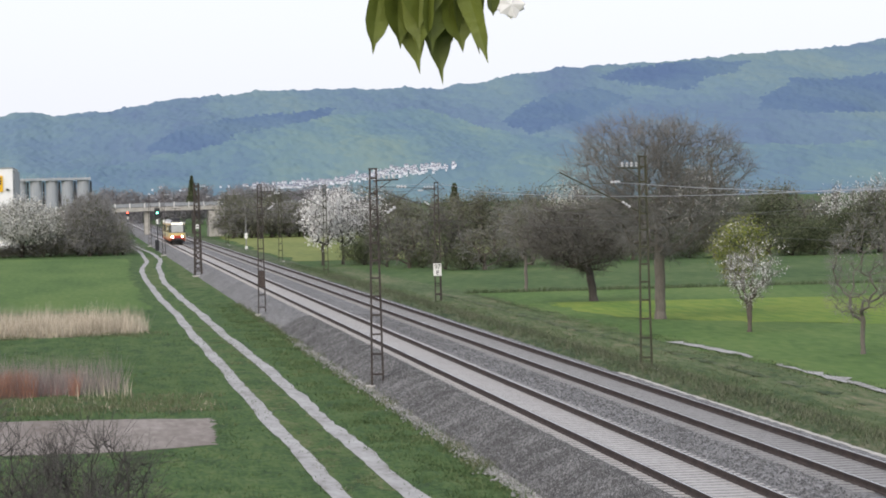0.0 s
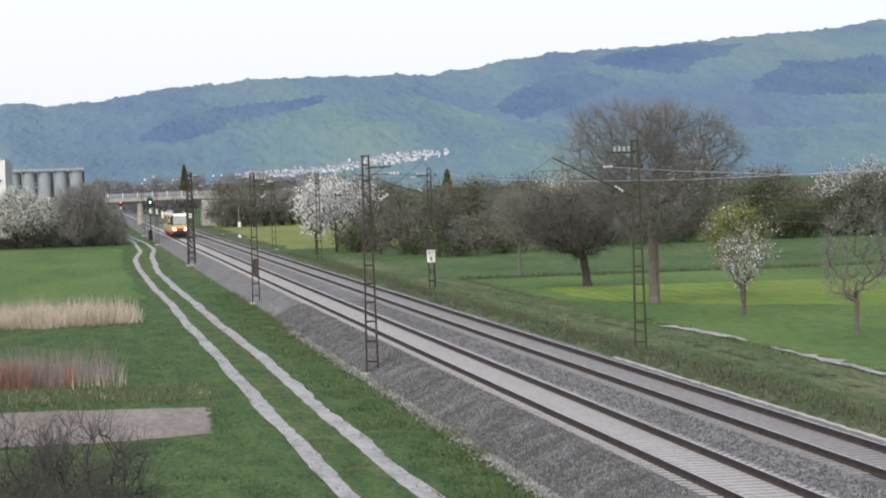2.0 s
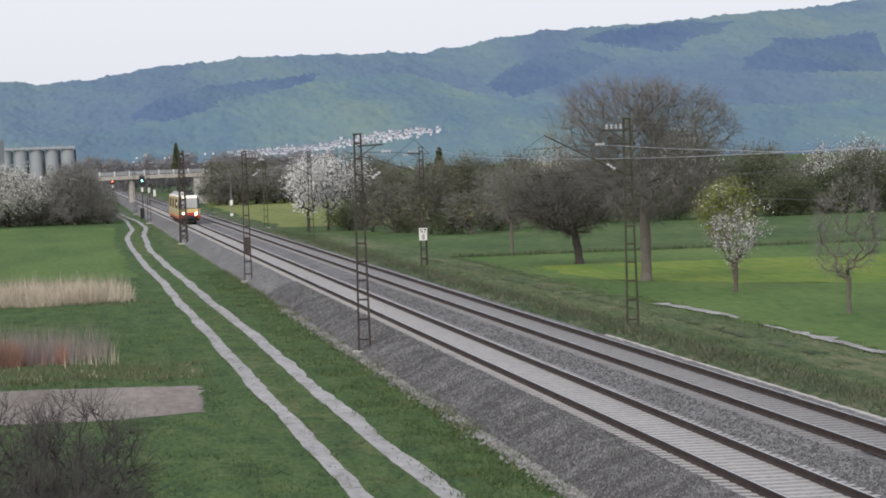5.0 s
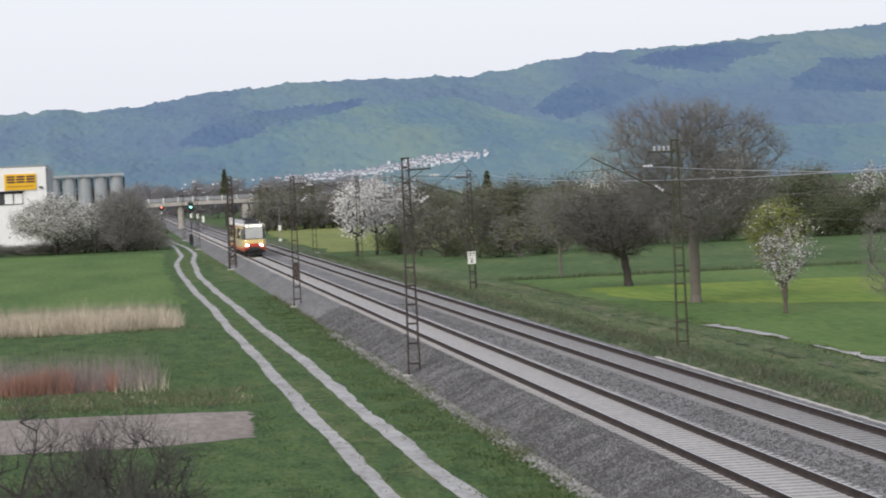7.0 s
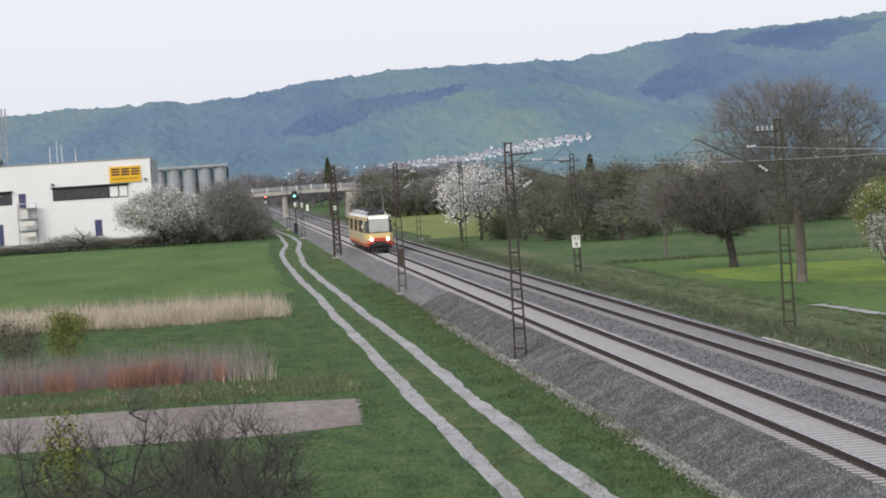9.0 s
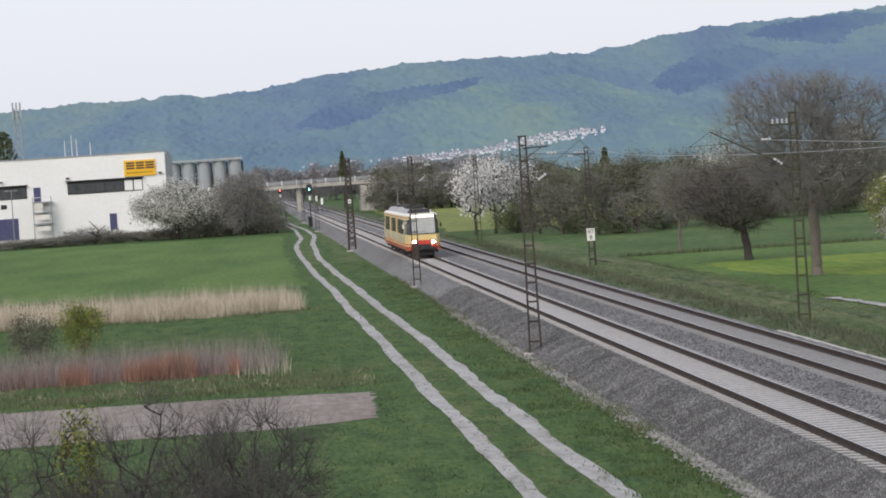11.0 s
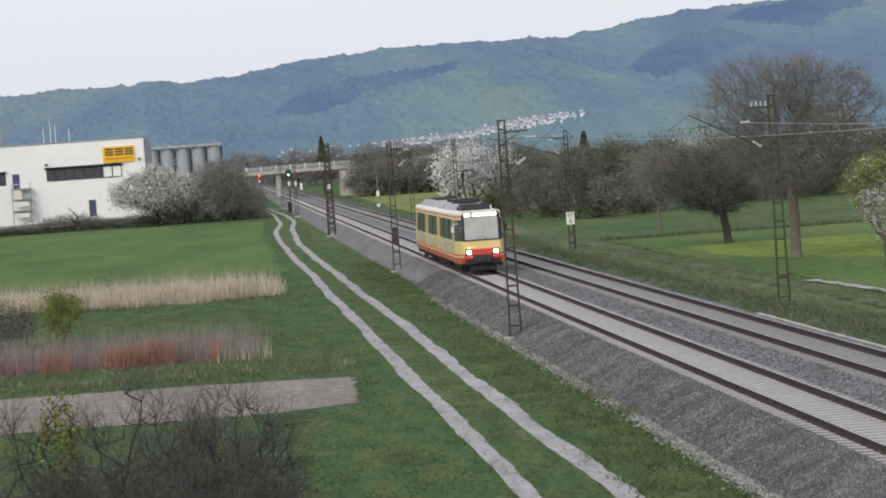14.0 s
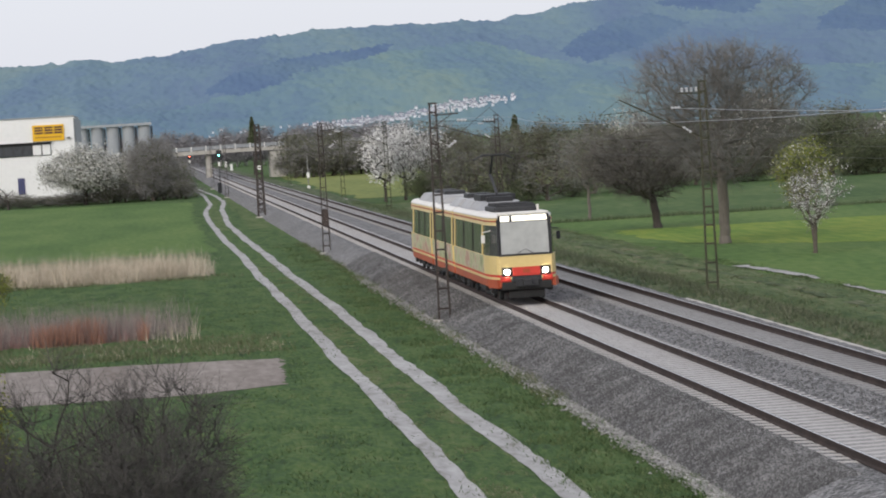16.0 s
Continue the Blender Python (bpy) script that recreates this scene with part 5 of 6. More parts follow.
# ---- village on the slope ----
def make_house(seed):
    r = random.Random(seed)
    w, d, h = r.uniform(7.5, 10), r.uniform(7, 9), r.uniform(3.6, 5.5)
    ob = thing("village_house", "small pale gabled house on the wooded slope", "house", "village houses")
    part("wall", Shape().box(-w / 2, w / 2, -d / 2, d / 2, -6, h), PLASTER, ob)
    roof = Shape().add([(-w / 2 - 0.5, -d / 2 - 0.5, h - 0.1), (w / 2 + 0.5, -d / 2 - 0.5, h - 0.1), (w / 2 + 0.5, d / 2 + 0.5, h - 0.1), (-w / 2 - 0.5, d / 2 + 0.5, h - 0.1), (-w / 2 - 0.5, 0, h + 3.2), (w / 2 + 0.5, 0, h + 3.2)],
                       [(0, 1, 5, 4), (2, 3, 4, 5), (0, 4, 3), (1, 2, 5), (0, 3, 2, 1)])
    part("roof", roof, ROOF_TILE, ob)
    for k in (-0.25, 0.25):
        part("window", Shape().box(k * w - 0.5, k * w + 0.5, -d / 2 - 0.06, -d / 2 + 0.02, h - 2.6, h - 1.1), WINDOW, ob)
    return ob


rv = random.Random(21)
kinds = [make_house(i) for i in range(5)]
for i in range(400):
    k = rv.random()
    u = 0.060 + 0.064 * k + rv.gauss(0, 0.005)
    s = 0.155 + 0.105 * k + rv.gauss(0, 0.0115)
    if i >= 386:
        u, s = rv.uniform(0.02, 0.09), rv.uniform(0.10, 0.17)
    p = hill_point(u, s)
    size = rv.uniform(0.34, 0.7)
    m = pose(p.x, p.y - 14, p.z + 0.6, 0, 0, rv.uniform(-35, 35)) @ Matrix.Diagonal((size, size, size, 1))
    if i < 5:
        kinds[i].matrix_basis = m
    else:
        copy_thing(kinds[i % 5], m)

# ---- trees ----
Z = GROUND
tree("big_bare_tree", "tall bare oak-like tree with a wide fine-twigged crown", "tree", 11, (32.6, 159.4, Z), 12.4, 3.3, 5.4, 0.31, 1700, PALE_BARK, TWIG, twigs=7, twig_len=0.8, twig_r=0.0085, step=0.4, trunk_to=0.5, hollow=0.25)
tree("dark_fruit_tree", "low dark bare fruit tree with a crooked trunk", "tree", 12, (33.9, 188, Z), 6.6, 1.9, 4.4, 0.28, 700, DARK_BARK, DARK_TWIG, twigs=9, twig_len=0.7, twig_r=0.01, step=0.35, lean=(-0.8, 0), trunk_to=0.2, hollow=0.3)
tree("young_blossom_tree", "small fruit tree with white blossom on upswept branches", "tree", 13, (33.5, 141.3, Z), 4.7, 1.4, 2.6, 0.11, 150, BARK, TWIG, BLOSSOM, 1700, 0.04, 0.26, twigs=4, twig_len=0.5, twig_r=0.008, step=0.22, trunk_to=0.1, hollow=0.35, vase=0.8, lean=(0.3, 0))
tree("young_spring_tree", "small tree in fresh yellow-green leaf behind a blossoming one", "tree", 23, (34.75, 146.5, Z), 5.9, 2.5, 1.75, 0.06, 130, BARK, TWIG, LEAF_SPRING, 5200, 0.055, 0.5, twigs=3, twig_len=0.45, twig_r=0.008, step=0.25, trunk_to=0.3, lean=(-0.6, 0), extra=(BLOSSOM_GREY, 350, 0.05, 0.5, 0.5, 1.0))
tree("bare_orchard_tree", "bare orchard tree with a pale forked trunk and arching limbs", "tree", 14, (33.6, 120.3, Z), 6.4, 1.6, 2.1, 0.105, 260, PALE_BARK, TWIG, BLOSSOM_GREY, 300, 0.03, 0.4, twigs=5, twig_len=0.5, twig_r=0.006, step=0.25, trunk_to=0.05, hollow=0.75, vase=0.25)
tree("pale_bare_tree", "slender pale tree with thin bare twigs", "tree", 15, (32.9, 211, Z), 7.2, 2.0, 2.0, 0.13, 160, PALE_BARK, TWIG, LEAF_OLIVE, 700, 0.05, 0.5, twigs=5, twig_len=0.8, twig_r=0.01, step=0.35)
for seed, x, y, h, r, n in ((16, 25.7, 309, 8.5, 2.3, 3800), (26, 28.1, 311, 8.8, 2.2, 3600)):
    tree("cherry_tree", "cherry tree in full white blossom on a dark forked trunk", "tree", seed, (x, y, Z), h, 2.0, r, 0.17, 170, DARK_BARK, TWIG, BLOSSOM, n, 0.11, 0.75, twigs=2, twig_len=0.6, twig_r=0.014, step=0.35, trunk_to=0.1, group="cherry trees")
tree("cherry_tree", "cherry tree with thinner greyish blossom", "tree", 17, (30.8, 313, Z), 8.0, 1.7, 2.9, 0.2, 200, DARK_BARK, DARK_TWIG, BLOSSOM, 1900, 0.1, 0.8, twigs=4, twig_len=0.8, twig_r=0.014, step=0.4, trunk_to=0.15, group="cherry trees")
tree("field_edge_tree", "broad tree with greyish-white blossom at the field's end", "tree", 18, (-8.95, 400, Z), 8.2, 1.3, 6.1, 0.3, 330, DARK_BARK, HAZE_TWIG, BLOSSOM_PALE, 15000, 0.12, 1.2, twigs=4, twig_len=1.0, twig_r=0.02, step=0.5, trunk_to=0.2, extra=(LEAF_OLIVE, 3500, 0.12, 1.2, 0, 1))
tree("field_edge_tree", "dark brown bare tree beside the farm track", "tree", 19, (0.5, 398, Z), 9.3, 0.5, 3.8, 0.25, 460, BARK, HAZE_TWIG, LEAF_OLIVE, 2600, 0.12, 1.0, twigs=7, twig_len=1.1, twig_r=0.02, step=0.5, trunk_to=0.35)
tree("dead_tree", "stunted dead tree with few crooked branches", "tree", 20, (-19.7, 398, Z), 3.6, 0.9, 2.8, 0.17, 14, DARK_BARK, None, step=0.3, trunk_to=0.3)


def proto(name, label, seed, h, low, r, trunk, buds, bark, twig, leaf, n, size, spread, twigs, group, extra=None):
    return tree(name, label, "tree" if h > 5 else "shrub", seed, (0, 0, Z), h, low, r, trunk, buds, bark, twig, leaf, n, size, spread, twigs, 0.9, 0.018, 0.55, group=group, trunk_to=0.3, extra=extra, hollow=0.35)


HEDGE = {
    "brown": proto("hedgerow_tree", "grey-brown leafless tree of the hedgerow", 31, 7.0, 0.3, 3.2, 0.2, 150, BARK, TWIG, LEAF_OLIVE, 900, 0.13, 0.9, 4, "hedgerow"),
    "dark": proto("hedgerow_shrub", "dense dark green shrub of the hedgerow", 32, 5.0, 0.1, 3.2, 0.16, 110, DARK_BARK, DARK_TWIG, LEAF_DARK, 9000, 0.1, 1.2, 2, "hedgerow"),
    "olive": proto("hedgerow_tree", "hedgerow tree in olive-green spring bud", 33, 7.5, 0.5, 3.1, 0.2, 140, BARK, TWIG, LEAF_OLIVE, 6000, 0.1, 1.1, 3, "hedgerow"),
    "blossom": proto("hedgerow_tree", "hedgerow tree covered with grey-white blossom", 34, 7.0, 0.7, 2.9, 0.18, 130, BARK, TWIG, BLOSSOM_GREY, 4500, 0.1, 1.1, 3, "hedgerow", (LEAF_OLIVE, 900, 0.13, 1.0, 0, 1)),
    "white": proto("hedgerow_tree", "tall hedgerow tree with bright white blossom", 37, 7.2, 0.8, 2.9, 0.18, 130, BARK, TWIG, BLOSSOM, 1800, 0.09, 1.0, 4, "hedgerow", (LEAF_OLIVE, 500, 0.12, 1.0, 0, 1)),
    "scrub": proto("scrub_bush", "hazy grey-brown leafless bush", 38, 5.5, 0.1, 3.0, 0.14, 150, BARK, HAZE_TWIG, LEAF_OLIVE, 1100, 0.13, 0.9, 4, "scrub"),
    "thicket": proto("hedgerow_shrub", "dark leafless thicket of the hedgerow", 35, 5.5, 0.1, 3.0, 0.14, 170, DARK_BARK, DARK_TWIG, LEAF_DARK, 900, 0.13, 0.9, 5, "hedgerow"),
    "green": proto("hedgerow_tree", "tall dark green tree of the hedgerow", 36, 9.0, 0.4, 3.4, 0.25, 150, DARK_BARK, DARK_TWIG, LEAF_DARK, 12000, 0.1, 1.3, 1, "hedgerow", (LEAF_OLIVE, 2500, 0.1, 1.2, 0.3, 1)),
}
used = set()
rh = random.Random(77)


def plant(kind, x, y, sx, sz):
    m = pose(x, y, Z, 0, 0, rh.uniform(0, 360)) @ Matrix.Diagonal((sx, sx, sz, 1))
    if kind in used:
        copy_thing(HEDGE[kind], m)
    else:
        HEDGE[kind].matrix_basis = m
        used.add(kind)


# front row of the hedgerow, by bearing
FRONT = [("dark", 0.098, 0.75, 0.6), ("thicket", 0.106, 0.9, 1.05), ("brown", 0.114, 0.9, 0.8), ("dark", 0.119, 0.8, 0.7), ("thicket", 0.127, 1.0, 1.1), ("dark", 0.134, 0.9, 0.75), ("brown", 0.141, 1.1, 0.85),
         ("dark", 0.150, 0.9, 0.7), ("olive", 0.158, 0.9, 0.85), ("thicket", 0.167, 1.0, 1.0), ("thicket", 0.176, 1.0, 1.15), ("dark", 0.186, 1.1, 0.9), ("brown", 0.195, 1.0, 0.9), ("dark", 0.205, 1.1, 1.0),
         ("dark", 0.216, 1.1, 1.1), ("olive", 0.225, 1.0, 0.8), ("dark", 0.235, 1.1, 1.05), ("green", 0.245, 1.1, 0.76), ("dark", 0.254, 1.2, 1.3), ("dark", 0.262, 1.1, 1.2), ("dark", 0.271, 1.25, 1.4), ("green", 0.279, 1.1, 0.8), ("thicket", 0.286, 1.2, 1.3), ("dark", 0.291, 1.2, 1.3), ("olive", 0.302, 1.2, 1.0), ("dark", 0.314, 1.2, 1.2)]
for kind, u, sx, sz in FRONT:
    y = float(np.interp(u, [0.095, 0.136, 0.176, 0.26, 0.31], [306, 275, 300, 304, 304])) + rh.uniform(-4, 4)
    plant(kind, u * y, y, sx, sz)
BACK = [("brown", 0.104, 1.0), ("olive", 0.113, 0.95), ("brown", 0.121, 1.1), ("olive", 0.129, 1.05), ("olive", 0.136, 1.0), ("olive", 0.144, 1.1), ("brown", 0.152, 1.05), ("olive", 0.160, 1.1), ("brown", 0.167, 1.1), ("blossom", 0.173, 1.05),
        ("brown", 0.181, 1.05), ("olive", 0.190, 1.0), ("brown", 0.200, 1.1), ("olive", 0.21, 1.1), ("blossom", 0.219, 1.05), ("brown", 0.229, 1.15), ("brown", 0.238, 1.1), ("olive", 0.249, 1.1), ("brown", 0.256, 1.0), ("brown", 0.264, 1.05), ("white", 0.273, 0.88), ("white", 0.284, 0.92), ("brown", 0.294, 1.1), ("white", 0.305, 0.98)]
for kind, u, sz in BACK:
    y = 318 + rh.uniform(0, 22)
    plant(kind, u * y, y, sz * 1.15, sz * 1.2)
# far side of the yellow field and beside the bridge
for u, sz in ((0.0525, 1.3), (0.056, 1.25), (0.060, 1.35), (0.0655, 1.35), (0.071, 1.2), (0.0765, 1.3), (0.0825, 1.25), (0.089, 1.3), (0.096, 1.3), (0.103, 1.2), (0.110, 1.2)):
    y = 560 + rh.uniform(-8, 10)
    plant(rh.choice(("brown", "scrub", "olive")), u * y, y, sz * 1.2, sz * 1.1)
for u in (0.0515, 0.0545, 0.058, 0.0615, 0.065, 0.068, 0.0715, 0.075, 0.079, 0.083, 0.0875, 0.092):
    y = 545 + rh.uniform(-4, 4)
    plant("scrub", u * y, y, 1.15, 0.85)
# scrub along the field's end and in front of the yard
for i in range(50):
    x = -50 + i * 1.12
    plant(rh.choice(("scrub", "scrub", "thicket")), x + rh.uniform(-0.6, 0.6), 402 + rh.uniform(-3, 9), rh.uniform(0.55, 0.85), rh.uniform(0.2, 0.34) * (1.5 if x > -7 else 1 if x > -24 else 0.6))
for x, y, sz in ((-4.3, 412, 0.7), (-2.4, 416, 0.8), (-0.6, 414, 0.65), (3.0, 412, 0.7), (4.6, 416, 0.6), (4.3, 398, 0.38)):
    plant("scrub", x, y, sz, sz * 1.3)
for kind in HEDGE:
    if kind not in used:
        plant(kind, 95, 330, 1, 1)

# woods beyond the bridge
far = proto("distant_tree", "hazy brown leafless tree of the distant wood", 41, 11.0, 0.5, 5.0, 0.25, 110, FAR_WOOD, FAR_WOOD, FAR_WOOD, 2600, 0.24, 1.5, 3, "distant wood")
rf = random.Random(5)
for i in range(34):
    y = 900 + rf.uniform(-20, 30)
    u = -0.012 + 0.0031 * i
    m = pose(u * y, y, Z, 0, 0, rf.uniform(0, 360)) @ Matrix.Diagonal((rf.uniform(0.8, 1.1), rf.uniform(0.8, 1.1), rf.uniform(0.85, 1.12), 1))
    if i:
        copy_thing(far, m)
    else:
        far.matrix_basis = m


def make_conifer(x, y, h, r, seed, label, power=0.75, low=0.05):
    rng = np.random.default_rng(seed)
    ob = thing("conifer", label, "tree", "", (x, y, Z))
    part("trunk", Shape().tube((0, 0, 0), (0, 0, h), r * 0.12, 0.03, 7), DARK_BARK, ob)
    n = 4200
    k = rng.uniform(low, 1, n)
    a = rng.uniform(0, 2 * math.pi, n)
    rad = r * (1 - k) ** power * np.sqrt(rng.uniform(0.15, 1, n)) * (1 + 0.25 * np.sin(a * 3 + k * 20))
    pts = np.stack([rad * np.cos(a), rad * np.sin(a), k * h], 1)
    part("foliage", quads(pts, 0.28, rng), LEAF_DARK, ob)


make_conifer(23.6, 632, 12.9, 1.9, 51, "slim dark conifer behind the bridge", 0.75, 0.5)
make_conifer(34.0, 650, 8.6, 2.0, 52, "small dark conifer behind the bridge")
make_conifer(-48.6, 600, 21.2, 4.6, 53, "tall dark green tree behind the hall", 0.38)
make_conifer(45.5, 348, 8.7, 1.5, 54, "small dark conifer above the hedgerow")

tower = thing("radio_tower", "slim grey lattice radio tower with aerial panels", "tower", at=(-52.8, 700, Z))
for sx, sy in ((-1, -1), (1, -1), (1, 1), (-1, 1)):
    part("leg", Shape().tube((sx * 1.3, sy * 1.3, 0), (sx * 0.6, sy * 0.6, 29), 0.14, 0.1, 6), SILO_GREY, tower)
for i in range(12):
    z0, z1 = i * 2.4, (i + 1) * 2.4
    w0, w1 = 1.3 - 0.7 * z0 / 29, 1.3 - 0.7 * z1 / 29
    part("brace", Shape().tube((-w0, -w0, z0), (w1, -w1, z1), 0.06, 0.06, 5).tube((w0, -w0, z0), (-w1, -w1, z1), 0.06, 0.06, 5).tube((w0, w0, z0), (-w1, w1, z1), 0.06, 0.06, 5), SILO_GREY, tower)
for s in (-0.9, 0.0, 0.9):
    part("aerial_panel", Shape().box(s - 0.2, s + 0.2, -1.2, -0.95, 26.5, 30.5), SILO_GREY, tower)

# ---- foreground: leafless shrubs at the edge of the view, and a hanging sprig ----
for seed, x, y, h, r, n in ((61, -1.55, 40.0, 4.6, 1.75, 170), (62, 0.0, 41.0, 4.35, 1.15, 200), (63, -3.3, 39.0, 4.2, 1.6, 150), (64, -0.7, 39.0, 3.8, 1.6, 260), (65, -2.4, 38.5, 3.5, 1.7, 260)):
    tree("leafless_shrub", "dark leafless shrub with thin tangled branches", "shrub", seed, (x, y, Z), h, 1.1, r, 0.075, n, DARK_BARK, SHRUB_TWIG, LEAF_SPRING if seed in (61, 63, 65) else None, 420 if seed == 65 else 60, 0.022, 0.25,
         twigs=8, twig_len=0.5, twig_r=0.004, step=0.16, group="foreground shrubs", trunk_to=0.5, hollow=0.3)

for seed, x, y, h, r, n in ((66, -0.2, 38.0, 3.5, 1.5, 320), (67, -1.7, 37.6, 3.2, 1.7, 320)):
    tree("leafless_shrub", "dark leafless shrub with thin tangled branches", "shrub", seed, (x, y, Z), h, 0.8, r, 0.07, n, DARK_BARK, SHRUB_TWIG, twigs=9, twig_len=0.5, twig_r=0.004, step=0.16, group="foreground shrubs", trunk_to=0.3, hollow=0.2)
tree("sprouting_shrub", "slender shrub with fresh yellow-green leaves among bare ones", "shrub", 68, (-2.45, 40.2, Z), 4.35, 2.6, 0.32, 0.03, 60, DARK_BARK, SHRUB_TWIG, LEAF_SPRING, 1300, 0.034, 0.2, twigs=3, twig_len=0.2, twig_r=0.004, step=0.14, group="foreground shrubs")

stem = thing("overhanging_tree", "tree beside the viewpoint whose branch hangs into view", "tree", at=(2.4, 2.2, GROUND))
part("trunk", Shape().tube((0, 0, 0), (-0.1, 0.1, 5.2), 0.16, 0.11, 10).tube((-0.1, 0.1, 5.2), (-0.4, 0.3, 8.4), 0.11, 0.06, 10), BARK, stem)
part("branch", Shape().tube((-0.33, 0.25, 7.7), (-1.2, 0.6, 8.15), 0.04, 0.025, 8).tube((-1.2, 0.6, 8.15), (-2.0, 0.8, 7.86), 0.025, 0.01, 8), BARK, stem)


def leaf_shape(length, width, fold):
    """A pointed leaf hanging down from its base at the origin."""
    sh = Shape()
    n = 8
    for i in range(n + 1):
        k = i / n
        w = width * 0.5 * math.sin(math.pi * min(1, k * 0.93 + 0.03)) ** 0.75 * (1 - 0.55 * k ** 3)
        if k > 0.86:
            w *= max(0.05, (1 - k) / 0.14 * 0.6)
        w *= 1 + 0.12 * math.sin(k * 11 + width * 400)
        z, y = -length * k, 0.12 * length * math.sin(k * 2.2)
        sh.v += [(-w, y - fold * w, z), (0, y, z), (w, y - fold * w, z)]
    for i in range(n):
        a = 3 * i
        sh.f += [(a, a + 1, a + 4, a + 3), (a + 1, a + 2, a + 5, a + 4)]
        sh.m += [0, 0]
    return sh


sprig = thing("leafy_sprig", "hanging sprig of pointed green leaves with a white flower", "branch", at=(0, 0, 0))
part("twig", Shape().tube((0.40, 3.0, 6.96), (0.37, 3.0, 6.80), 0.006, 0.004, 8).tube((0.37, 3.0, 6.80), (0.45, 3.01, 6.74), 0.004, 0.003, 6).tube((0.37, 3.0, 6.80), (0.33, 2.99, 6.75), 0.004, 0.003, 6), BARK, sprig)
for x, z, ln, wd, ry, rz in ((0.318, 6.755, 0.097, 0.032, 7.5, 20), (0.333, 6.757, 0.121, 0.036, -9.5, -15), (0.372, 6.762, 0.136, 0.034, -5, 10), (0.395, 6.756, 0.113, 0.026, -15, -25), (0.41, 6.75, 0.094, 0.022, -12, 30),
                             (0.325, 6.762, 0.075, 0.045, 5, 45), (0.346, 6.772, 0.09, 0.05, -3, -40), (0.36, 6.766, 0.082, 0.05, 4, 15), (0.385, 6.772, 0.1, 0.05, -2, -20), (0.40, 6.766, 0.086, 0.045, -6, 55), (0.436, 6.735, 0.036, 0.03, -5, 40),
                             (0.336, 6.765, 0.1, 0.05, -2, 30), (0.352, 6.76, 0.098, 0.045, 2, -30), (0.378, 6.768, 0.108, 0.048, 3, 40), (0.392, 6.76, 0.1, 0.046, -7, 10), (0.402, 6.758, 0.085, 0.04, -10, -35)):
    lf = part("leaf", leaf_shape(ln, wd, 0.35), LEAF_NEAR, sprig)
    lf.matrix_basis = pose(x, 3.0 + (x * 37 % 0.03), z, 0, ry, rz)
flower = Shape()
for i in range(10):
    a, d = i * 2 * math.pi / 5 + 0.3 * (i // 5), 0.004 * (i // 5)
    c, n = math.cos(a), math.sin(a)
    flower.add([(0, d, -0.012), (0.009 * c - 0.007 * n, d + 0.002, -0.012 - 0.009 * n - 0.007 * c), (0.016 * c, d, -0.012 - 0.016 * n), (0.009 * c + 0.007 * n, d + 0.002, -0.012 - 0.009 * n + 0.007 * c)], [(0, 1, 2, 3)])
fl = part("flower", flower, BLOSSOM, sprig, "white blossom")
fl.matrix_basis = pose(0.452, 3.0, 6.722)

# ---- grasses and stalks ----
def scatter(name, label, n, x0, x1, y0, y1, h0, h1, width, lean, material, seed, z=GROUND, keep=None, clump=0.0, on_bank=False):
    rng = np.random.default_rng(seed)
    if clump:
        m = max(1, n // 14)
        cx, cy = rng.uniform(x0, x1, m), y0 + (y1 - y0) * rng.uniform(0, 1, m) ** 1.5
        pick = rng.integers(0, m, n)
        pts = np.stack([cx[pick] + rng.normal(0, clump, n), cy[pick] + rng.normal(0, clump * 1.5, n), np.full(n, z)], 1)
    else:
        pts = np.stack([rng.uniform(x0, x1, n), rng.uniform(y0, y1, n), np.full(n, z)], 1)
    if keep:
        pts = pts[keep(pts)]
    if on_bank:
        pts[:, 2] = np.interp(pts[:, 0], [b[0] for b in BANK], [b[1] for b in BANK]) - 0.02
    tall = rng.uniform(h0, h1, len(pts)) * (0.82 + 0.18 * np.sin(pts[:, 0] * 1.7) * np.sin(pts[:, 0] * 0.53 + pts[:, 1]))
    ob = new(name, blades(pts, tall, lean, width, rng).mesh(name, material))
    return tagged(ob, label, "grass", "", "stuff")


def ragged(lo, hi, freq, amp):
    return lambda p: (p[:, 1] > lo + amp * np.sin(p[:, 0] * freq)) & (p[:, 0] < hi - 2.2 * (np.abs(np.sin(p[:, 1] * 57.0 + p[:, 0] * 91.0)) ** 3))


scatter("reed_strip", "strip of pale dry reeds across the meadow", 52000, -48, 3.7, 157, 167.5, 0.45, 1.5, 0.035, 0.3, REED, 71, keep=ragged(157.6, 3.4, 0.5, 0.9), clump=0.5)
scatter("reed_plumes", "loose pale plumes above the dry reeds", 15000, -48, 3.2, 158.5, 167, 1.1, 2.0, 0.03, 0.2, REED, 82, keep=ragged(158.4, 3.0, 0.7, 0.9))
scatter("reed_foot_grass", "green grass growing into the foot of the reeds", 4500, -30, 4.4, 155.8, 160, 0.12, 0.36, 0.05, 0.5, TUFT_DRY, 83, clump=0.5)
scatter("russet_stalks", "bed of russet red dried stalks", 8000, -30, -0.4, 108.2, 112.5, 0.3, 1.1, 0.026, 0.14, STALK_RED, 72)
scatter("orange_stalks", "patches of orange dried stalks", 6500, -7.2, -0.4, 108.3, 111, 0.6, 1.25, 0.026, 0.14, STALK_ORANGE, 81,
        keep=lambda p: np.sin(p[:, 0] * 1.55 + 0.6) + 0.35 * np.sin(p[:, 1] * 9.0) > -0.25)
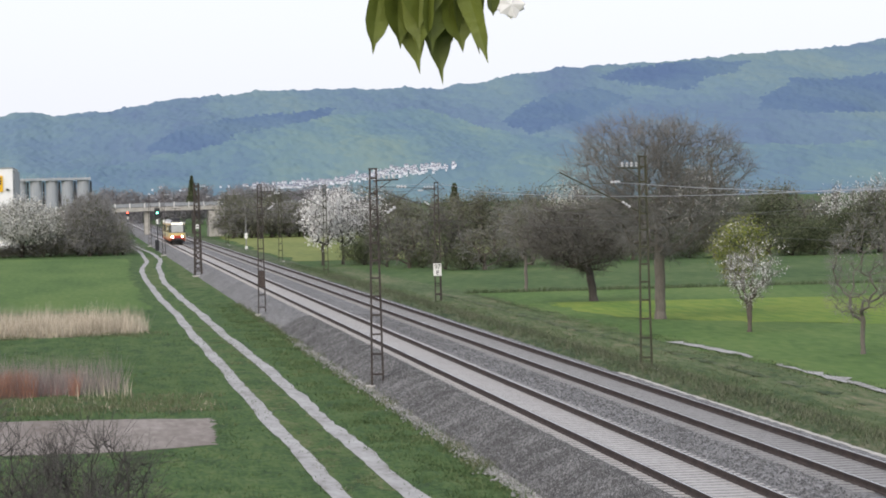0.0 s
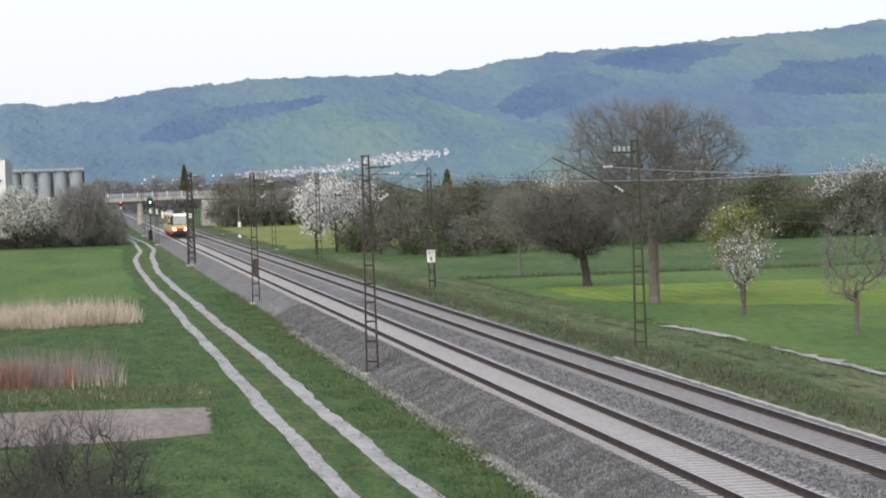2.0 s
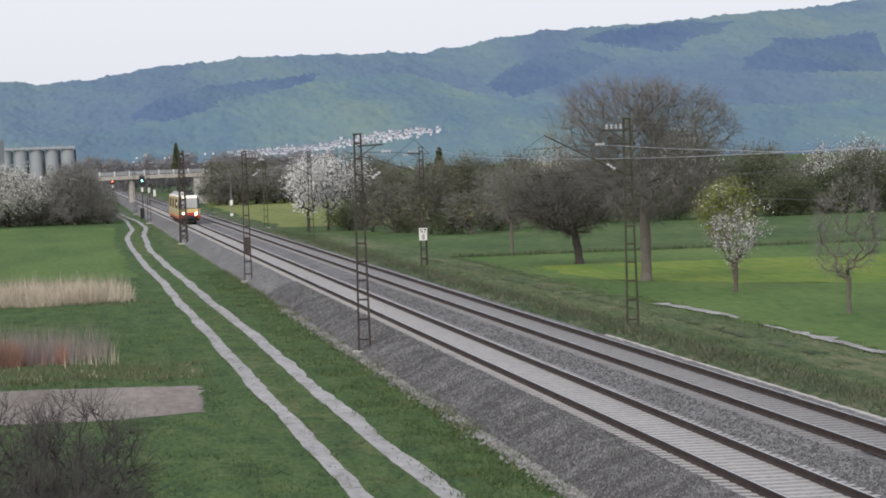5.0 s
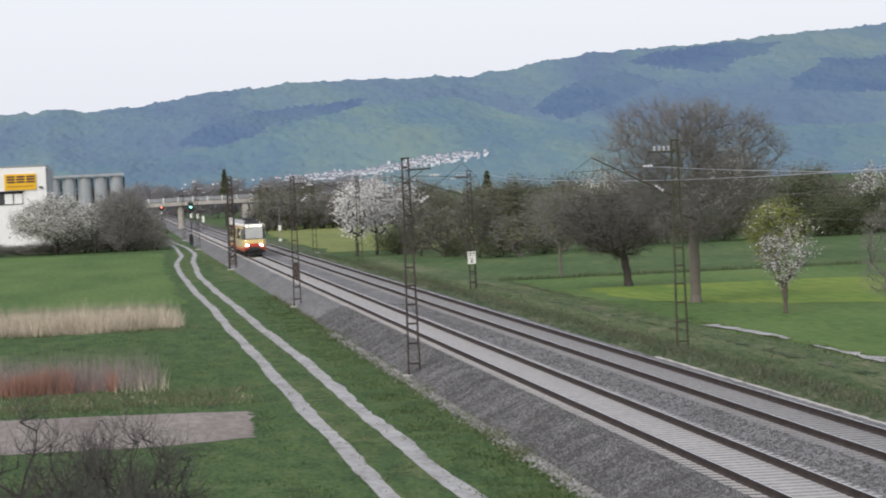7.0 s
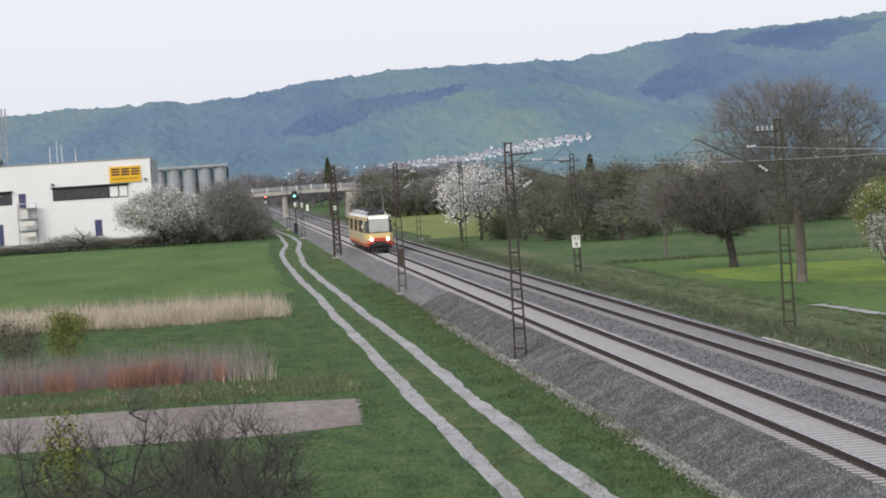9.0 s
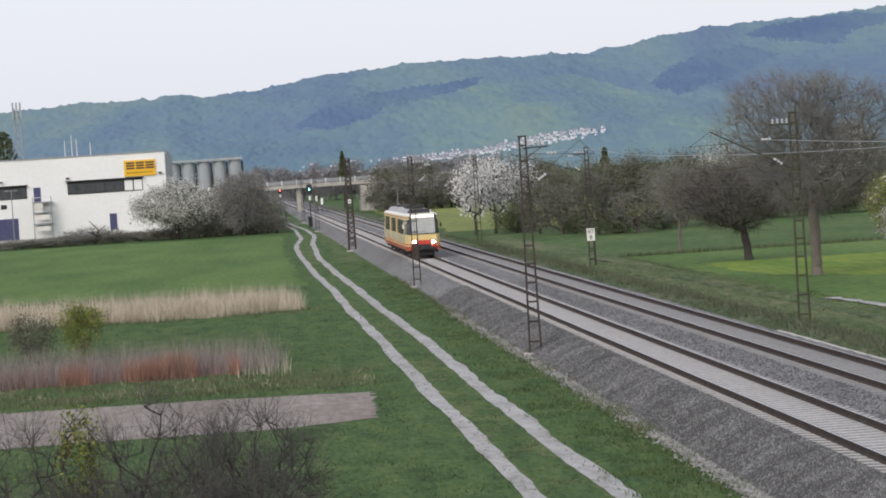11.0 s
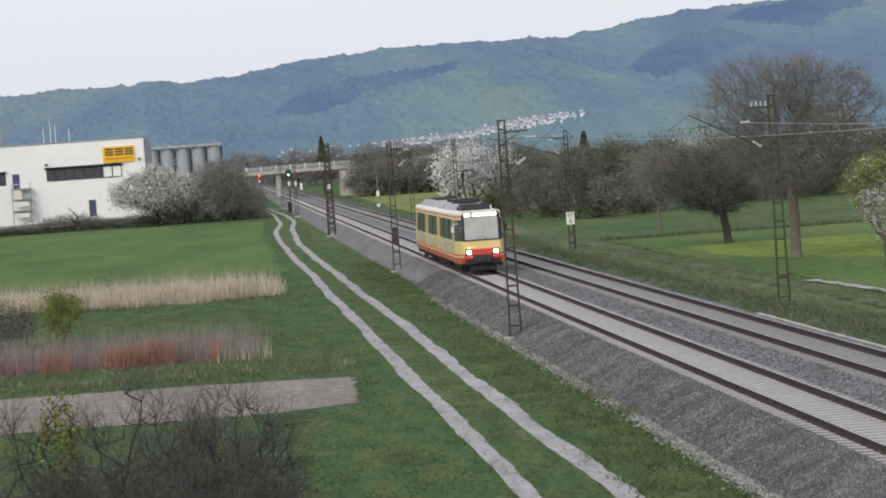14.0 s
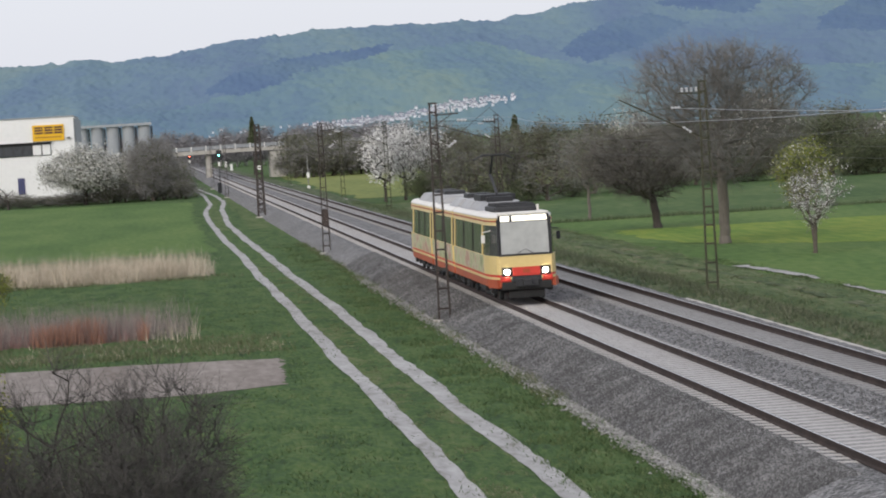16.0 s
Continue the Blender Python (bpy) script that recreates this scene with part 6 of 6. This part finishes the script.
scatter("grey_stalks", "withered grey-brown stalks", 21000, -32, 1.4, 108.6, 117, 0.5, 1.85, 0.018, 0.24, STALK_GREY, 73, keep=lambda p: p[:, 0] < 1.6 - 2.5 * np.abs(np.sin(p[:, 1] * 57.0 + p[:, 0] * 91.0)) ** 3)
scatter("pale_stalks", "pale straw stalks at the plot's edge", 45, -0.8, 1.6, 106.5, 110, 0.5, 1.2, 0.03, 0.1, REED, 74)
scatter("plot_edge_straw", "pale straw in the grass at the plot's edge", 900, -30, 4.2, 100.2, 108, 0.1, 0.35, 0.025, 0.3, REED, 84, clump=0.3)
scatter("plot_edge_grass", "coarse grass between the plots", 16000, -32, 4.4, 99.8, 108, 0.12, 0.34, 0.04, 0.35, TUFT_DRY, 75, clump=0.35)
scatter("meadow_tufts", "uneven tufts of meadow grass", 60000, -16, 5.4, 54, 156, 0.05, 0.16, 0.035, 0.8, TUFT, 76, clump=0.5, keep=lambda p: ~((p[:, 1] > 83.5) & (p[:, 1] < 97) & (p[:, 0] < 4)))
scatter("verge_tufts", "rough tufts along the farm track", 34000, 8.45, 10.85, 52, 200, 0.06, 0.2, 0.035, 0.7, TUFT, 77, clump=0.3)
scatter("track_tufts", "grass growing between the wheel ruts", 9000, 6.4, 7.25, 52, 170, 0.03, 0.1, 0.04, 0.5, TUFT_DRY, 78, clump=0.2)

scatter("bank_grass", "rough green grass on the bank", 44000, 20.75, 24.5, 52, 300, 0.08, 0.26, 0.04, 0.6, TUFT_BANK, 79, clump=0.35, on_bank=True)
scatter("bank_weeds", "tall dark weeds on the face of the bank", 17000, 20.95, 22.3, 52, 250, 0.14, 0.48, 0.035, 0.6, WEED, 85, clump=0.4, on_bank=True)
scatter("shoulder_weeds", "dry weeds at the foot of the ballast", 3000, 10.35, 10.75, 75, 200, 0.1, 0.36, 0.03, 0.5, TUFT_DRY, 86, clump=0.22)
scatter("field_boundary_grass", "darker uncut grass between two fields", 5500, 28, 75, 208.6, 210.4, 0.25, 0.5, 0.05, 0.4, TUFT_BANK, 87)
scatter("field_margin_grass", "longer grass along the field path", 14000, 24.0, 28.6, 62, 200, 0.05, 0.17, 0.04, 0.7, TUFT_DRY, 80, clump=0.4)
scatter("path_edge_grass", "grass growing over the worn field path", 5000, 27.9, 28.7, 60, 142, 0.06, 0.16, 0.045, 0.8, TUFT, 88, clump=0.25)
tree("garden_shrub", "small shrub in fresh yellow-green leaf", "shrub", 91, (-7.25, 126, Z), 2.5, 0.3, 1.5, 0.05, 70, BARK, TWIG, LEAF_SPRING, 4600, 0.045, 0.4, twigs=4, twig_len=0.3, twig_r=0.007, step=0.15, trunk_to=0.1, vase=0.6)
tree("garden_shrub", "small shrub in dull olive bud", "shrub", 92, (-9.7, 127, Z), 2.1, 0.2, 1.4, 0.05, 70, BARK, TWIG, LEAF_OLIVE, 3200, 0.045, 0.45, twigs=5, twig_len=0.3, twig_r=0.007, step=0.15, trunk_to=0.1, vase=0.4)
bits = Shape()
rp = random.Random(3)
for i in range(9000):
    y = 50 + 95 * rp.random() ** 1.5
    x, z, s = 10.66 + rp.gauss(0, 0.2), GROUND + 0.06, rp.uniform(0.022, 0.055)
    bits.add([(x + s * rp.uniform(0.7, 1.2) * a, y + s * rp.uniform(0.7, 1.2) * b, z + s * c * 0.8) for a, b, c in ((1, 0, 0), (0, 1, 0), (-1, 0, 0), (0, -1, 0), (0, 0, 1), (0, 0, -1))],
             [(0, 1, 4), (1, 2, 4), (2, 3, 4), (3, 0, 4), (1, 0, 5), (2, 1, 5), (3, 2, 5), (0, 3, 5)])
tagged(new("loose_stones", bits.mesh("loose_stones", PALE_STONE)), "loose pale stones at the foot of the ballast", "stones", "", "stuff")
stones = Shape()
for i in range(80000):
    y = 50 + 110 * rp.random() ** 1.6
    x = rp.uniform(10.75, 12.5) if i % 14 else rp.uniform(15.1, 16.4)
    z = float(np.interp(x, [p[0] for p in PROFILE], [p[1] for p in PROFILE])) + 0.01
    s = rp.uniform(0.022, 0.055)
    stones.add([(x + s * rp.uniform(0.6, 1.3) * a, y + s * rp.uniform(0.6, 1.3) * b, z + s * c) for a, b, c in ((1, 0, -0.3), (-0.5, 0.85, -0.3), (-0.5, -0.85, -0.3), (0.1, 0.1, 0.8))], [(0, 1, 3), (1, 2, 3), (2, 0, 3)])
tagged(new("ballast_stones", stones.mesh("ballast_stones", STONE_BITS)), "loose crushed stones on the ballast shoulder", "stones", "", "stuff")

# cable trough beside the farther track
trough = thing("cable_trough", "pale concrete cable trough with loose lids", "cable trough")
lid_mesh = Shape().box(-0.2, 0.2, -0.49, 0.49, 0, 0.07).mesh("lid", CONCRETE)
part("channel", Shape().box(19.88, 20.28, 50, 108, -0.75, -0.52), CONCRETE, trough)
rl2 = random.Random(6)
for i in range(57):
    lid = new("lid", lid_mesh)
    lid.parent = trough
    lid.matrix_basis = pose(20.08 + rl2.gauss(0, 0.012), 50.5 + i, -0.515, 0, rl2.gauss(0, 1.2), rl2.gauss(0, 1.0))


def motions():
    rows = []
    for i in range(33):
        t = i * 0.5
        y = 430.83 - 20.215 * t + 0.16242 * t ** 2 - 0.010917 * t ** 3
        rows.append((t, pose(TRACK_NEAR, y, 0)))
    walk(train, rows)
    # the sprig swings up out of sight
    walk(sprig, [(0, pose(0.006, 0, -0.007)), (0.5, pose(-0.005, 0, 0.0005)), (1, pose(-0.0105, 0, 0.023)), (1.5, pose(-0.02, 0, 0.08)), (2.5, pose(-0.02, 0, 0.088)), (4, pose(-0.015, 0, 0.1)), (16, pose(-0.015, 0, 0.1))])


# ---- tracks with their sleepers ----
def lay(x, label, material, start, crib):
    ob = make_track(x, label)
    base = sleeper_shape().mesh("sleeper", material)
    for i in range(150):
        s = new("sleeper", base)
        s.parent = ob
        s.matrix_basis = pose(rl2.gauss(0, 0.012), start + i * 0.6, 0, 0, 0, rl2.gauss(0, 0.12))
    rest = Shape()
    shape = sleeper_shape()
    for y in np.arange(start + 90, 520, 0.6):
        rest.add([(v[0], v[1] + y, v[2]) for v in shape.v], shape.f)
    far_row = part("sleeper_rest", rest, material, ob)
    far_row["kind"] = "stuff"
    part("crib", Shape().box(-0.70, 0.70, 40, 1000, -0.21, -0.1775), crib, ob, "dusty stone filling between the sleepers")


lay(TRACK_NEAR, "nearer railway track with rusty rails on pale sleepers", SLEEPER, 52, CRIB_PALE)
lay(TRACK_FAR, "farther railway track with rusty rails on dirty grey sleepers", SLEEPER_OLD, 60, CRIB_GREY)
motions()
